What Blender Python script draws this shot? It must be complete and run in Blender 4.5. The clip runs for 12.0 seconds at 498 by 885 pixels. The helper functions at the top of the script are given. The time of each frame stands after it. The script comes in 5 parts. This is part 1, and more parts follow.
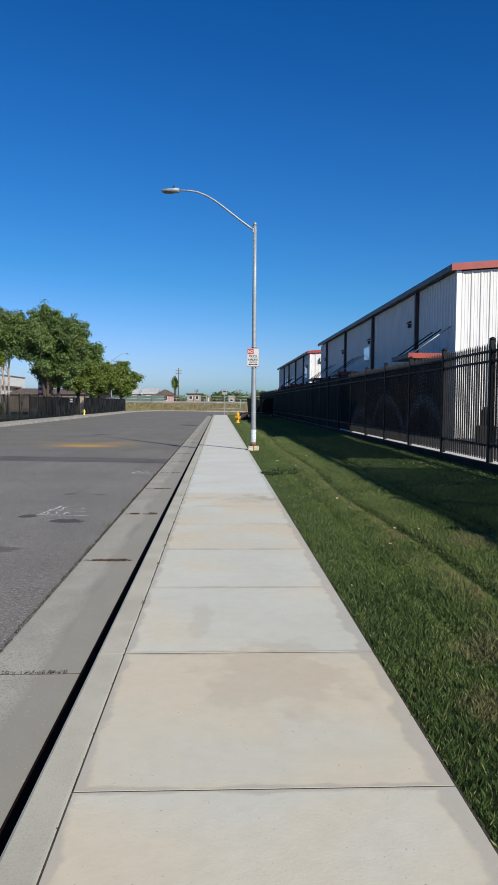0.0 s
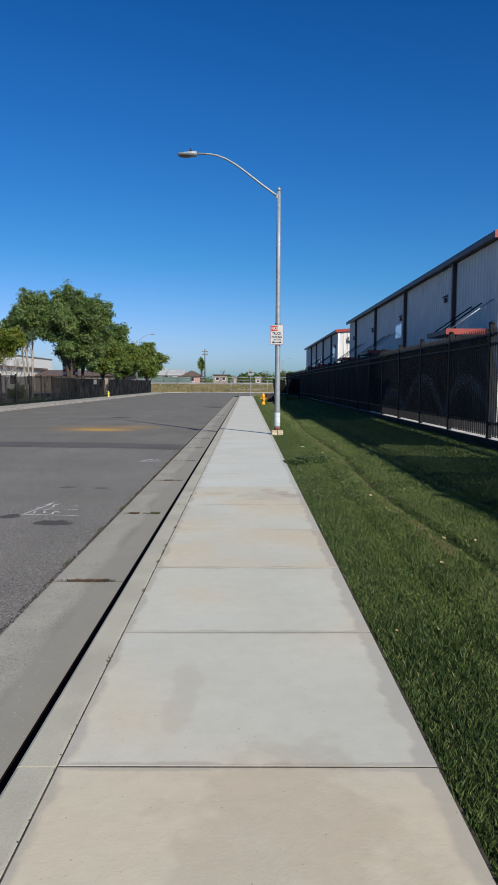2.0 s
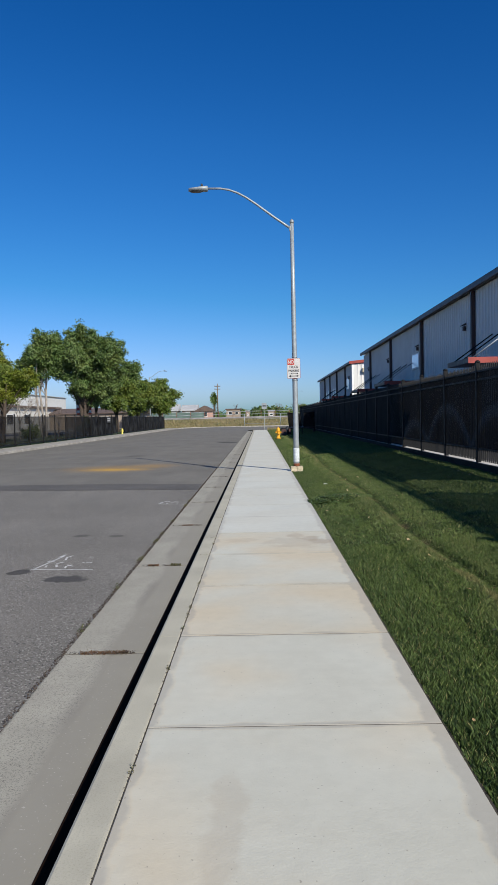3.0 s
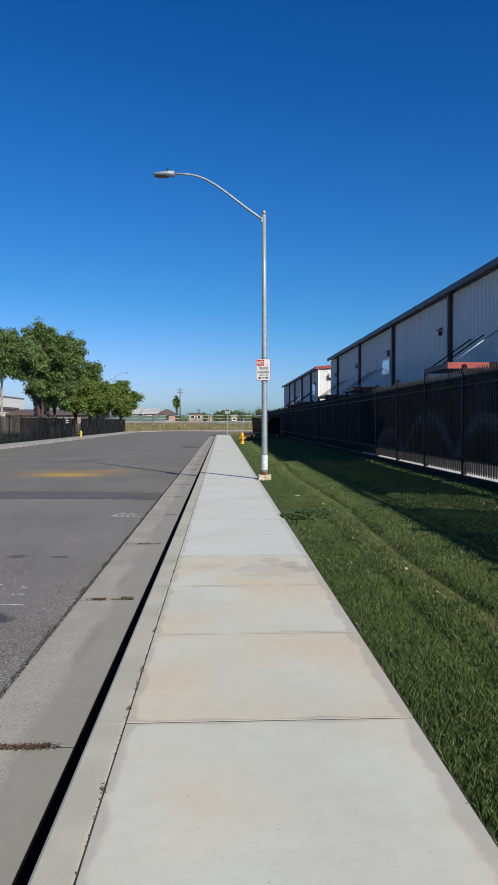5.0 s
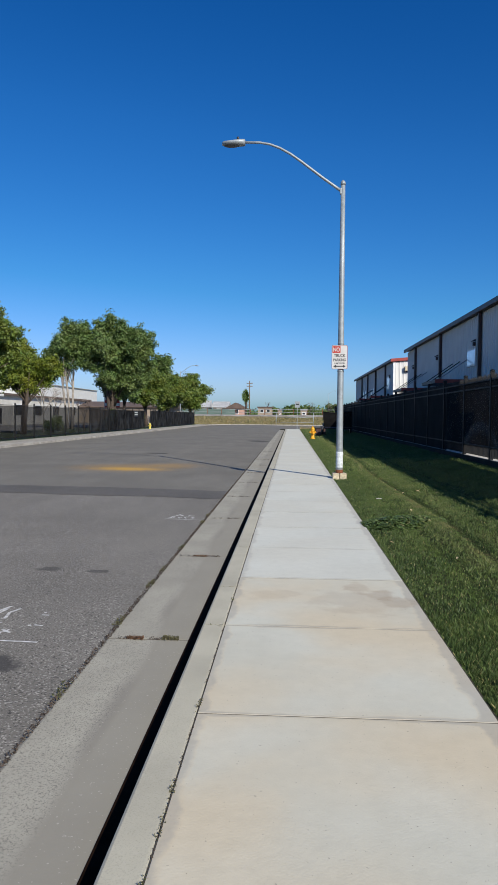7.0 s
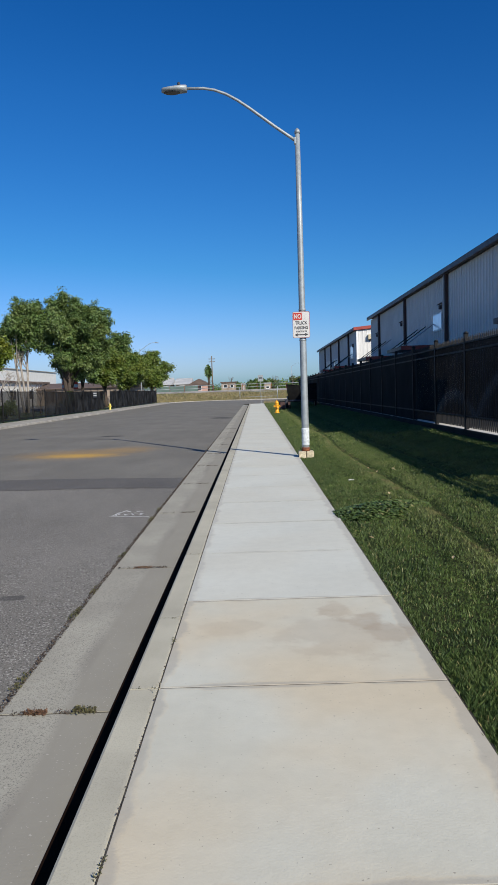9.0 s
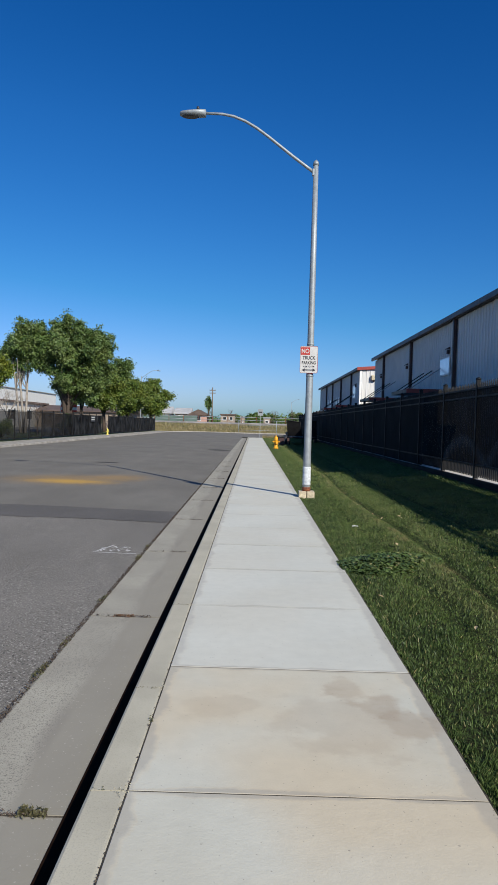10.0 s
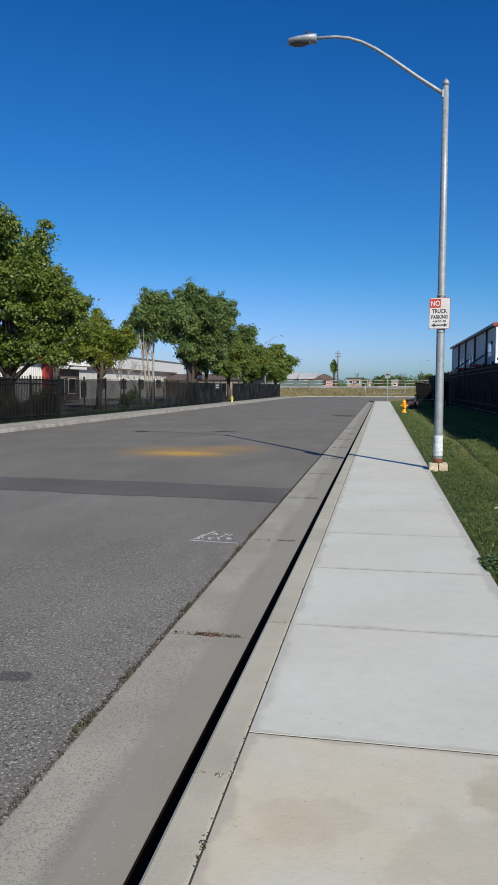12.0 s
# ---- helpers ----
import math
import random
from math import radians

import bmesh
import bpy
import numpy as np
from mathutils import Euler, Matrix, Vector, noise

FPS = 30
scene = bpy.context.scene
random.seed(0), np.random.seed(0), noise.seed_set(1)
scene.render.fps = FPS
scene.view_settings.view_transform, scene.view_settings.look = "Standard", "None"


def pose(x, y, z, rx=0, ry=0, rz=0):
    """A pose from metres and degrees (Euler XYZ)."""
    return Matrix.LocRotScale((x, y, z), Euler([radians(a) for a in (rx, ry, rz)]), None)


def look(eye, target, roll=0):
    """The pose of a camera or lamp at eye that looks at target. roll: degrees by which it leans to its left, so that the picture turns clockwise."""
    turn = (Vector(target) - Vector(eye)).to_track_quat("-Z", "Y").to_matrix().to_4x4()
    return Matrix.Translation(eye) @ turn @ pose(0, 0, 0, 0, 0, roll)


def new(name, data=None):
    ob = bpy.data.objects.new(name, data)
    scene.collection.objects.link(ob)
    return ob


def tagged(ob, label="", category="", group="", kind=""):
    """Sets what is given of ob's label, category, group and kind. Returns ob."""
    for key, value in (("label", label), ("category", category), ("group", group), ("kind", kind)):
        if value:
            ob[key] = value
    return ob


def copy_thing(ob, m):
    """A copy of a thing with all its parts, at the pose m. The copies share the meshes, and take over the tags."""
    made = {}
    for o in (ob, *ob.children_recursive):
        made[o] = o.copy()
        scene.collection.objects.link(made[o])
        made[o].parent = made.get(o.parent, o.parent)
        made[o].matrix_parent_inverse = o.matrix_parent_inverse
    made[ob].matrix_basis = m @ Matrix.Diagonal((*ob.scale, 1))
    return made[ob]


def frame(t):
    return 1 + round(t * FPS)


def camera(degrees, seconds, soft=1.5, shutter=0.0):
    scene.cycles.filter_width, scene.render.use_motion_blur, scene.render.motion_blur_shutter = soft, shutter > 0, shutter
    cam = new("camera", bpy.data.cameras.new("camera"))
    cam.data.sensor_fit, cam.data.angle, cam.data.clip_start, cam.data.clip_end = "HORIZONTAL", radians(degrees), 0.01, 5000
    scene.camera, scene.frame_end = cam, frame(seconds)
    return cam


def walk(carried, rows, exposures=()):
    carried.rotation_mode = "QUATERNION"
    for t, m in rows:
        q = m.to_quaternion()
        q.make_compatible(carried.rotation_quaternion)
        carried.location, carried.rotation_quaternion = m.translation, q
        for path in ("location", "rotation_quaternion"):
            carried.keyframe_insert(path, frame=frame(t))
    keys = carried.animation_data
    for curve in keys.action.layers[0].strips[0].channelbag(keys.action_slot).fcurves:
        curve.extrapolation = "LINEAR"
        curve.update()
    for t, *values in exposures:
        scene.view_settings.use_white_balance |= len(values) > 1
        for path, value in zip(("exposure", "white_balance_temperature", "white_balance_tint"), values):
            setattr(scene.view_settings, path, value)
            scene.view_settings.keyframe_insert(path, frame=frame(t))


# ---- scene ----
cam = camera(39.1, 12.0)
PATH = [
    (0, (0.567, -2.689, 1.527), (0.652, -0.694, 1.414), 0.4),
    (0.5, (0.702, -2.34, 1.542), (0.837, -0.346, 1.467), -0.2),
    (1, (0.661, -1.972, 1.553), (0.854, 0.004, 1.308), 3.1),
    (1.5, (0.744, -1.625, 1.563), (0.883, 0.362, 1.38), -0.8),
    (2, (0.75, -1.161, 1.524), (0.757, 0.832, 1.357), 0.2),
    (2.5, (0.672, -0.833, 1.577), (0.835, 1.155, 1.427), 2.0),
    (3, (0.613, -0.519, 1.593), (0.582, 1.479, 1.521), -1.3),
    (3.5, (0.495, -0.082, 1.558), (0.512, 1.917, 1.473), 2.2),
    (3.7, (0.527, 0.075, 1.554), (0.588, 2.073, 1.502), 2.0),
    (5.3, (0.504, 1.182, 1.58), (0.557, 3.181, 1.515), -0.9),
    (5.5, (0.507, 1.387, 1.582), (0.478, 3.384, 1.467), -1.1),
    (6, (0.422, 1.812, 1.537), (0.399, 3.804, 1.356), 4.1),
    (6.5, (0.452, 2.121, 1.546), (0.41, 4.12, 1.485), 0.4),
    (7, (0.461, 2.564, 1.525), (0.343, 4.559, 1.449), 0.5),
    (7.5, (0.449, 2.919, 1.569), (0.438, 4.915, 1.434), 1.7),
    (7.7, (0.476, 3.027, 1.566), (0.412, 5.024, 1.487), 0.1),
    (9.3, (0.557, 4.201, 1.55), (0.532, 6.194, 1.395), -2.3),
    (9.5, (0.542, 4.308, 1.583), (0.454, 6.304, 1.482), -2.2),
    (10, (0.487, 4.693, 1.557), (0.475, 6.692, 1.504), 1.6),
    (10.5, (0.55, 4.933, 1.571), (0.447, 6.93, 1.559), -1.3),
    (11, (0.58, 5.353, 1.548), (0.393, 7.34, 1.426), -0.1),
    (11.5, (0.58, 5.664, 1.579), (0.495, 7.651, 1.368), 1.6),
    (12, (0.581, 6.05, 1.591), (0.212, 8.009, 1.433), -0.0),
]
walk(cam, [(t, look(eye, target, roll)) for t, eye, target, roll in PATH],
     exposures=[(0, 0.14), (0.5, 0.09), (1.0, 0.08), (1.5, 0.03), (2.0, 0.03), (2.5, 0.03), (3.0, 0.11), (3.5, 0.12), (9.5, 0.09), (12, 0.05)])

# ---- light ----
SUN_DIR = Vector((0.550, -0.838, 0.635)).normalized()
world = bpy.data.worlds.new("sky")
scene.world = world
world.use_nodes = True
wt = world.node_tree
sky = wt.nodes.new("ShaderNodeTexSky")
sky.sky_type = "NISHITA"
sky.sun_disc = False
sky.sun_elevation = math.asin(SUN_DIR.z)
sky.sun_rotation = math.atan2(SUN_DIR.x, SUN_DIR.y)
sky.altitude = 30
sky.air_density, sky.dust_density, sky.ozone_density = 1.0, 0.65, 3.0
wt.nodes["Background"].inputs["Strength"].default_value = 0.10
# clear dry air: deep blue overhead, pale haze low down
level = wt.nodes.new("ShaderNodeRGBToBW")
wt.links.new(sky.outputs[0], level.inputs[0])
tint = None
for lo, hi, a, b in ((1.1, 2.4, (0.25, 0.51, 0.93, 1), (0.335, 0.64, 1.04, 1)), (2.4, 4.6, None, (0.39, 0.71, 1.03, 1)), (4.6, 6.8, None, (0.65, 0.80, 1.20, 1))):
    span = wt.nodes.new("ShaderNodeMapRange")
    span.inputs["From Min"].default_value, span.inputs["From Max"].default_value = lo, hi
    wt.links.new(level.outputs[0], span.inputs["Value"])
    step = wt.nodes.new("ShaderNodeMix")
    step.data_type = "RGBA"
    wt.links.new(span.outputs[0], step.inputs[0])
    if a:
        step.inputs[6].default_value = a
    else:
        wt.links.new(tint, step.inputs[6])
    step.inputs[7].default_value = b
    tint = step.outputs[2]
clear = wt.nodes.new("ShaderNodeMix")
clear.data_type, clear.blend_type = "RGBA", "MULTIPLY"
clear.inputs[0].default_value = 1.0
wt.links.new(sky.outputs[0], clear.inputs[6])
wt.links.new(tint, clear.inputs[7])
deep = wt.nodes.new("ShaderNodeHueSaturation")
deep.inputs["Saturation"].default_value = 1.08
wt.links.new(clear.outputs[2], deep.inputs["Color"])
wt.links.new(deep.outputs[0], wt.nodes["Background"].inputs["Color"])
sun = new("sun", bpy.data.lights.new("sun", "SUN"))
sun.data.energy, sun.data.angle, sun.data.color = 5.0, radians(0.45), (1.0, 0.945, 0.82)
sun.matrix_world = look(SUN_DIR * 50, (0, 0, 0))


# ---- mesh helpers ----
def obj(name, bm, mat, parent=None, label=""):
    me = bpy.data.meshes.new(name)
    bm.normal_update()
    bm.to_mesh(me)
    bm.free()
    me.materials.append(mat)
    ob = new(name, me)
    if parent:
        ob.parent = parent
    if label:
        ob["label"] = label
    return ob


def part(name, bm, mat, parent, label=""):
    return obj(name, bm, mat, parent, label)


def share(name, me, parent, loc=(0, 0, 0), rot=(0, 0, 0), scale=(1, 1, 1)):
    ob = new(name, me)
    ob.parent = parent
    ob.location, ob.rotation_euler, ob.scale = loc, rot, scale
    return ob


def thing(name, label, category, loc=(0, 0, 0), kind="", group=""):
    ob = new(name)
    ob.location = loc
    ob.empty_display_size = 0.2
    return tagged(ob, label, category, group, kind)


def mesh_of(name, bm, mat):
    me = bpy.data.meshes.new(name)
    bm.normal_update()
    bm.to_mesh(me)
    bm.free()
    me.materials.append(mat)
    return me


def box(bm, x0, x1, y0, y1, z0, z1, bevel=0.0):
    m = Matrix.LocRotScale(((x0 + x1) / 2, (y0 + y1) / 2, (z0 + z1) / 2), None, (x1 - x0, y1 - y0, z1 - z0))
    got = bmesh.ops.create_cube(bm, size=1, matrix=m)
    if bevel:
        edges = list({e for v in got["verts"] for e in v.link_edges})
        bmesh.ops.bevel(bm, geom=edges, offset=bevel, segments=2, affect="EDGES", profile=0.7)
    return bm


def boxed(*a, bevel=0.0):
    return box(bmesh.new(), *a, bevel=bevel)


def tube(bm, pts, radii, sides=10, caps=True):
    """A round tube along a line of points."""
    pts = [Vector(p) for p in pts]
    if not hasattr(radii, "__len__"):
        radii = [radii] * len(pts)
    rings = []
    side = None
    for i, p in enumerate(pts):
        d = (pts[min(i + 1, len(pts) - 1)] - pts[max(i - 1, 0)]).normalized()
        if side is None:
            side = d.orthogonal().normalized()
        side = (side - d * side.dot(d)).normalized()
        up = d.cross(side)
        rings.append([bm.verts.new(p + (side * math.cos(a) + up * math.sin(a)) * radii[i])
                      for a in (2 * math.pi * k / sides for k in range(sides))])
    for a, b in zip(rings, rings[1:]):
        for k in range(sides):
            f = bm.faces.new((a[k], a[(k + 1) % sides], b[(k + 1) % sides], b[k]))
            f.smooth = True
    if caps:
        bm.faces.new(rings[0][::-1])
        bm.faces.new(rings[-1])
    return bm


def tubed(pts, radii, sides=10):
    return tube(bmesh.new(), pts, radii, sides)


def lathe(bm, profile, at=(0, 0, 0), sides=16):
    """A turned body: profile of (radius, height)."""
    return tube(bm, [(at[0], at[1], at[2] + z + 1e-4 * i) for i, (r, z) in enumerate(profile)], [max(r, 0.001) for r, z in profile], sides)


def prism(bm, outline, y0, y1):
    """An outline in x and z, drawn out along y."""
    a = [bm.verts.new((x, y0, z)) for x, z in outline]
    b = [bm.verts.new((x, y1, z)) for x, z in outline]
    n = len(outline)
    for i in range(n):
        bm.faces.new((a[i], a[(i + 1) % n], b[(i + 1) % n], b[i]))
    bm.faces.new(a[::-1])
    bm.faces.new(b)
    bmesh.ops.recalc_face_normals(bm, faces=bm.faces)
    return bm


def loose(name, V, k, mat, parent=None, smooth=False):
    """Many separate polygons of k corners each; V is n*k points."""
    n = len(V) // k
    me = bpy.data.meshes.new(name)
    me.vertices.add(n * k)
    me.vertices.foreach_set("co", np.ascontiguousarray(V, dtype=np.float32).ravel())
    me.loops.add(n * k)
    me.loops.foreach_set("vertex_index", np.arange(n * k, dtype=np.int32))
    me.polygons.add(n)
    me.polygons.foreach_set("loop_start", np.arange(0, n * k, k, dtype=np.int32))
    me.update(calc_edges=True)
    me.materials.append(mat)
    ob = new(name, me)
    if parent:
        ob.parent = parent
    return ob


# ---- materials ----
class Mat:
    """A small builder of node materials."""

    def __init__(self, name, rough=0.7, metal=0.0, spec=0.5):
        self.m = bpy.data.materials.new(name)
        self.m.use_nodes = True
        self.t = self.m.node_tree
        self.b = self.t.nodes["Principled BSDF"]
        self.b.inputs["Roughness"].default_value = rough
        self.b.inputs["Metallic"].default_value = metal
        self.b.inputs["Specular IOR Level"].default_value = spec
        self.geo = self.node("ShaderNodeNewGeometry")
        self.pos = self.geo.outputs["Position"]
        self.tc = self.node("ShaderNodeTexCoord")
        self.obj = self.tc.outputs["Object"]

    def node(self, kind, **inputs):
        n = self.t.nodes.new(kind)
        for k, v in inputs.items():
            self.put(n.inputs[k.replace("_", " ")], v)
        return n

    def put(self, socket, v):
        if isinstance(v, bpy.types.NodeSocket):
            self.t.links.new(v, socket)
        else:
            socket.default_value = v

    def noise(self, scale, detail=4.0, rough=0.55, vec=None, stretch=None):
        vec = vec or self.pos
        if stretch:
            mp = self.node("ShaderNodeMapping", Vector=vec, Scale=stretch)
            vec = mp.outputs[0]
        n = self.node("ShaderNodeTexNoise", Vector=vec, Scale=scale, Detail=detail, Roughness=rough)
        return n.outputs["Fac"]

    def ramp(self, f, a, b, lo=0.0, hi=1.0):
        n = self.node("ShaderNodeMapRange")
        n.interpolation_type = "SMOOTHSTEP"
        for k, v in zip(("Value", "From Min", "From Max", "To Min", "To Max"), (f, a, b, lo, hi)):
            self.put(n.inputs[k], v)
        return n.outputs[0]

    def math(self, op, a, b=0.0, c=0.0):
        n = self.node("ShaderNodeMath")
        n.operation = op
        for i, v in enumerate((a, b, c)):
            self.put(n.inputs[i], v)
        return n.outputs[0]

    def mix(self, f, a, b, how="MIX"):
        n = self.node("ShaderNodeMix")
        n.data_type, n.blend_type = "RGBA", how
        for i, v in ((0, f), (6, a), (7, b)):
            if isinstance(v, tuple) and len(v) == 3:
                v = (*v, 1)
            self.put(n.inputs[i], v)
        return n.outputs[2]

    def xyz(self, vec=None):
        return self.node("ShaderNodeSeparateXYZ", Vector=vec or self.pos).outputs

    def color(self, c):
        self.put(self.b.inputs["Base Color"], (*c, 1) if isinstance(c, tuple) else c)
        return self

    def rough(self, v):
        self.put(self.b.inputs["Roughness"], v)
        return self

    def bump(self, f, strength=0.3, dist=0.01):
        n = self.node("ShaderNodeBump", Height=f, Strength=strength, Distance=dist)
        self.t.links.new(n.outputs[0], self.b.inputs["Normal"])
        return self

    def random(self):
        return self.node("ShaderNodeObjectInfo").outputs["Random"]

    def island(self):
        return self.geo.outputs["Random Per Island"]

    def blob(self, x, y, rx, ry, soft=0.5, wobble=0.3, scale=6.0):
        """1 inside a soft ellipse on the ground, with an uneven rim."""
        px, py, _ = self.xyz()
        dx = self.math("DIVIDE", self.math("SUBTRACT", px, x), rx)
        dy = self.math("DIVIDE", self.math("SUBTRACT", py, y), ry)
        d = self.math("SQRT", self.math("ADD", self.math("MULTIPLY", dx, dx), self.math("MULTIPLY", dy, dy)))
        d = self.math("ADD", d, self.math("MULTIPLY", self.math("SUBTRACT", self.noise(scale, 4), 0.5), wobble * 2))
        return self.ramp(d, 1.0, 1.0 - soft, 0.0, 1.0)


def plain(name, c, rough=0.6, metal=0.0, vary=0.18, scale=3.0, grain=40.0, bump=0.08, spec=0.5):
    """A painted or cast surface with stains at two scales and a little relief."""
    m = Mat(name, rough, metal, spec)
    big = m.ramp(m.noise(scale, 5), 0.3, 0.7, 1 - vary, 1 + vary * 0.5)
    fine = m.ramp(m.noise(grain, 3), 0.2, 0.8, 1 - vary * 0.5, 1 + vary * 0.4)
    v = m.math("MULTIPLY", big, fine)
    col = m.mix(1.0, c, m.node("ShaderNodeCombineColor", Red=v, Green=v, Blue=v).outputs[0], "MULTIPLY")
    m.color(col).bump(m.noise(grain, 4), bump, 0.01)
    m.rough(m.ramp(m.noise(scale * 2, 3), 0.2, 0.8, max(rough - 0.1, 0.05), min(rough + 0.12, 1)))
    return m.m


def concrete(name, a, b, warm, edge, warm_amount, rgh=0.85):
    """Slab concrete: broad warm stains, fine broom grain, a grey film along the rim of each slab."""
    m = Mat(name, rgh, 0, 0.3)
    fine = m.noise(90, 4)
    base = m.mix(m.ramp(m.noise(0.8, 3, 0.45), 0.3, 0.7), a, b)
    rnd = m.random()
    st = m.ramp(m.math("ADD", m.noise(0.75, 3, 0.45), m.math("MULTIPLY", m.math("SUBTRACT", rnd, 0.5), 0.2)), 0.36, 0.66)
    base = m.mix(m.math("MULTIPLY", st, warm_amount), base, warm)
    o = m.xyz(m.obj)
    grass_side = m.math("SUBTRACT", 0.715, o[0])
    kerb_side = m.math("ADD", 0.755, o[0])
    ey = m.math("SUBTRACT", 0.755, m.math("ABSOLUTE", o[1]))
    near = m.math("MINIMUM", m.math("MINIMUM", grass_side, kerb_side), m.math("MULTIPLY", ey, 1.6))
    wander = m.math("ADD", m.math("MULTIPLY", m.math("SUBTRACT", m.noise(3.2, 2, 0.5), 0.5), 0.15), m.math("MULTIPLY", m.math("SUBTRACT", m.noise(16, 4, 0.6), 0.5), 0.05))
    near = m.math("ADD", near, wander)
    film = m.ramp(near, 0.016, 0.052, 0.55, 0.0)
    tide = m.math("MULTIPLY", m.ramp(near, 0.028, 0.04), m.ramp(near, 0.062, 0.045))
    base = m.mix(m.math("MULTIPLY", tide, 0.25), base, warm)
    base = m.mix(film, base, edge)
    for bx, by, rx, ry, amount in ((1.08, 8.78, 0.15, 0.24, 0.35), (1.36, 8.36, 0.22, 0.2, 0.4), (1.2, 8.57, 0.16, 0.2, 0.4), (1.05, 8.35, 0.45, 0.5, 0.25), (0.35, 8.5, 0.3, 0.2, 0.2), (0.45, 2.2, 0.10, 0.4, 0.2), (0.9, 1.2, 0.5, 0.6, 0.25)):
        base = m.mix(m.math("MULTIPLY", m.blob(bx, by, rx, ry, 0.45, 1.1, 4.0), amount), base, (0.36, 0.285, 0.205))
    pits = m.ramp(m.noise(17, 5, 0.65), 0.66, 0.74, 0.0, 0.35)
    base = m.mix(m.math("MULTIPLY", pits, m.ramp(m.noise(1.7, 3), 0.5, 0.62)), base, edge)
    spots = m.ramp(m.noise(55, 2), 0.70, 0.74, 0.0, 0.5)
    base = m.mix(spots, base, (0.16, 0.14, 0.12))
    smear = m.ramp(m.noise(9, 6, 0.6), 0.25, 0.75, 0.965, 1.03)
    base = m.mix(1.0, base, m.node("ShaderNodeCombineColor", Red=smear, Green=smear, Blue=smear).outputs[0], "MULTIPLY")
    m.color(base).bump(m.math("ADD", m.math("MULTIPLY", fine, 0.6), m.noise(22, 4)), 0.14, 0.01)
    return m.m


def kerb_concrete(name, a, b, rock, wash=False, rock_stain=(0.27, 0.25, 0.21)):
    """Weathered concrete with exposed stones."""
    m = Mat(name, 0.9, 0, 0.25)
    base = m.mix(m.ramp(m.noise(2.2, 6, 0.6), 0.3, 0.7), a, b)
    vor = m.node("ShaderNodeTexVoronoi", Vector=m.pos, Scale=85.0).outputs["Distance"]
    grit = m.math("MULTIPLY", m.ramp(m.noise(120, 3, 0.7), 0.50, 0.66), rock)
    base = m.mix(m.math("MULTIPLY", m.ramp(m.noise(0.7, 5, 0.6), 0.45, 0.7), 0.35), base, rock_stain)
    if wash:
        # the flow line near the kerb is smooth and silty
        x = m.xyz()[0]
        line = m.math("ADD", x, m.math("MULTIPLY", m.math("SUBTRACT", m.noise(0.8, 5, 0.5), 0.5), 0.14))
        silt = m.ramp(line, -0.56, -0.49)
        base = m.mix(m.math("MULTIPLY", silt, 0.75), base, (0.262, 0.242, 0.198))
        rim = m.math("MULTIPLY", m.ramp(line, -0.62, -0.54), m.ramp(line, -0.46, -0.53))
        base = m.mix(m.math("MULTIPLY", rim, m.ramp(m.noise(1.1, 4), 0.4, 0.65, 0.05, 0.38)), base, (0.15, 0.135, 0.12))
        grit = m.math("MULTIPLY", grit, m.math("SUBTRACT", 1.0, silt))
    base = m.mix(grit, base, (0.10, 0.09, 0.08))
    base = m.mix(m.ramp(m.noise(60, 2), 0.66, 0.72, 0, 0.6), base, (0.5, 0.46, 0.4))
    m.color(base).bump(m.math("ADD", m.math("MULTIPLY", vor, 0.5), m.noise(40, 4)), 0.13, 0.006)
    return m.m


def asphalt(name, dark, light, stone, coarse, marks=()):
    m = Mat(name, 0.88, 0, 0.3)
    base = m.mix(m.ramp(m.noise(0.35, 6, 0.6), 0.3, 0.7), dark, light)
    grain = m.noise(coarse, 3, 0.6)
    base = m.mix(m.ramp(grain, 0.55, 0.63, 0, stone * 0.9), base, (0.42, 0.395, 0.35))
    base = m.mix(m.ramp(m.noise(coarse * 0.9, 3, 0.6), 0.56, 0.65, 0, stone * 0.9), base, (0.035, 0.033, 0.03))
    streak = m.ramp(m.noise(0.9, 5, 0.6, stretch=(1.4, 0.35, 1)), 0.35, 0.7, 0.93, 1.05)
    base = m.mix(1.0, base, m.node("ShaderNodeCombineColor", Red=streak, Green=streak, Blue=streak).outputs[0], "MULTIPLY")
    for x, y, rx, ry, c, amount, soft in marks:
        base = m.mix(m.math("MULTIPLY", m.blob(x, y, rx, ry, soft, 0.3 if soft > 0.6 else 0.8, 5.0), amount), base, c)
    m.color(base).bump(grain, 0.5, 0.012)
    return m.m


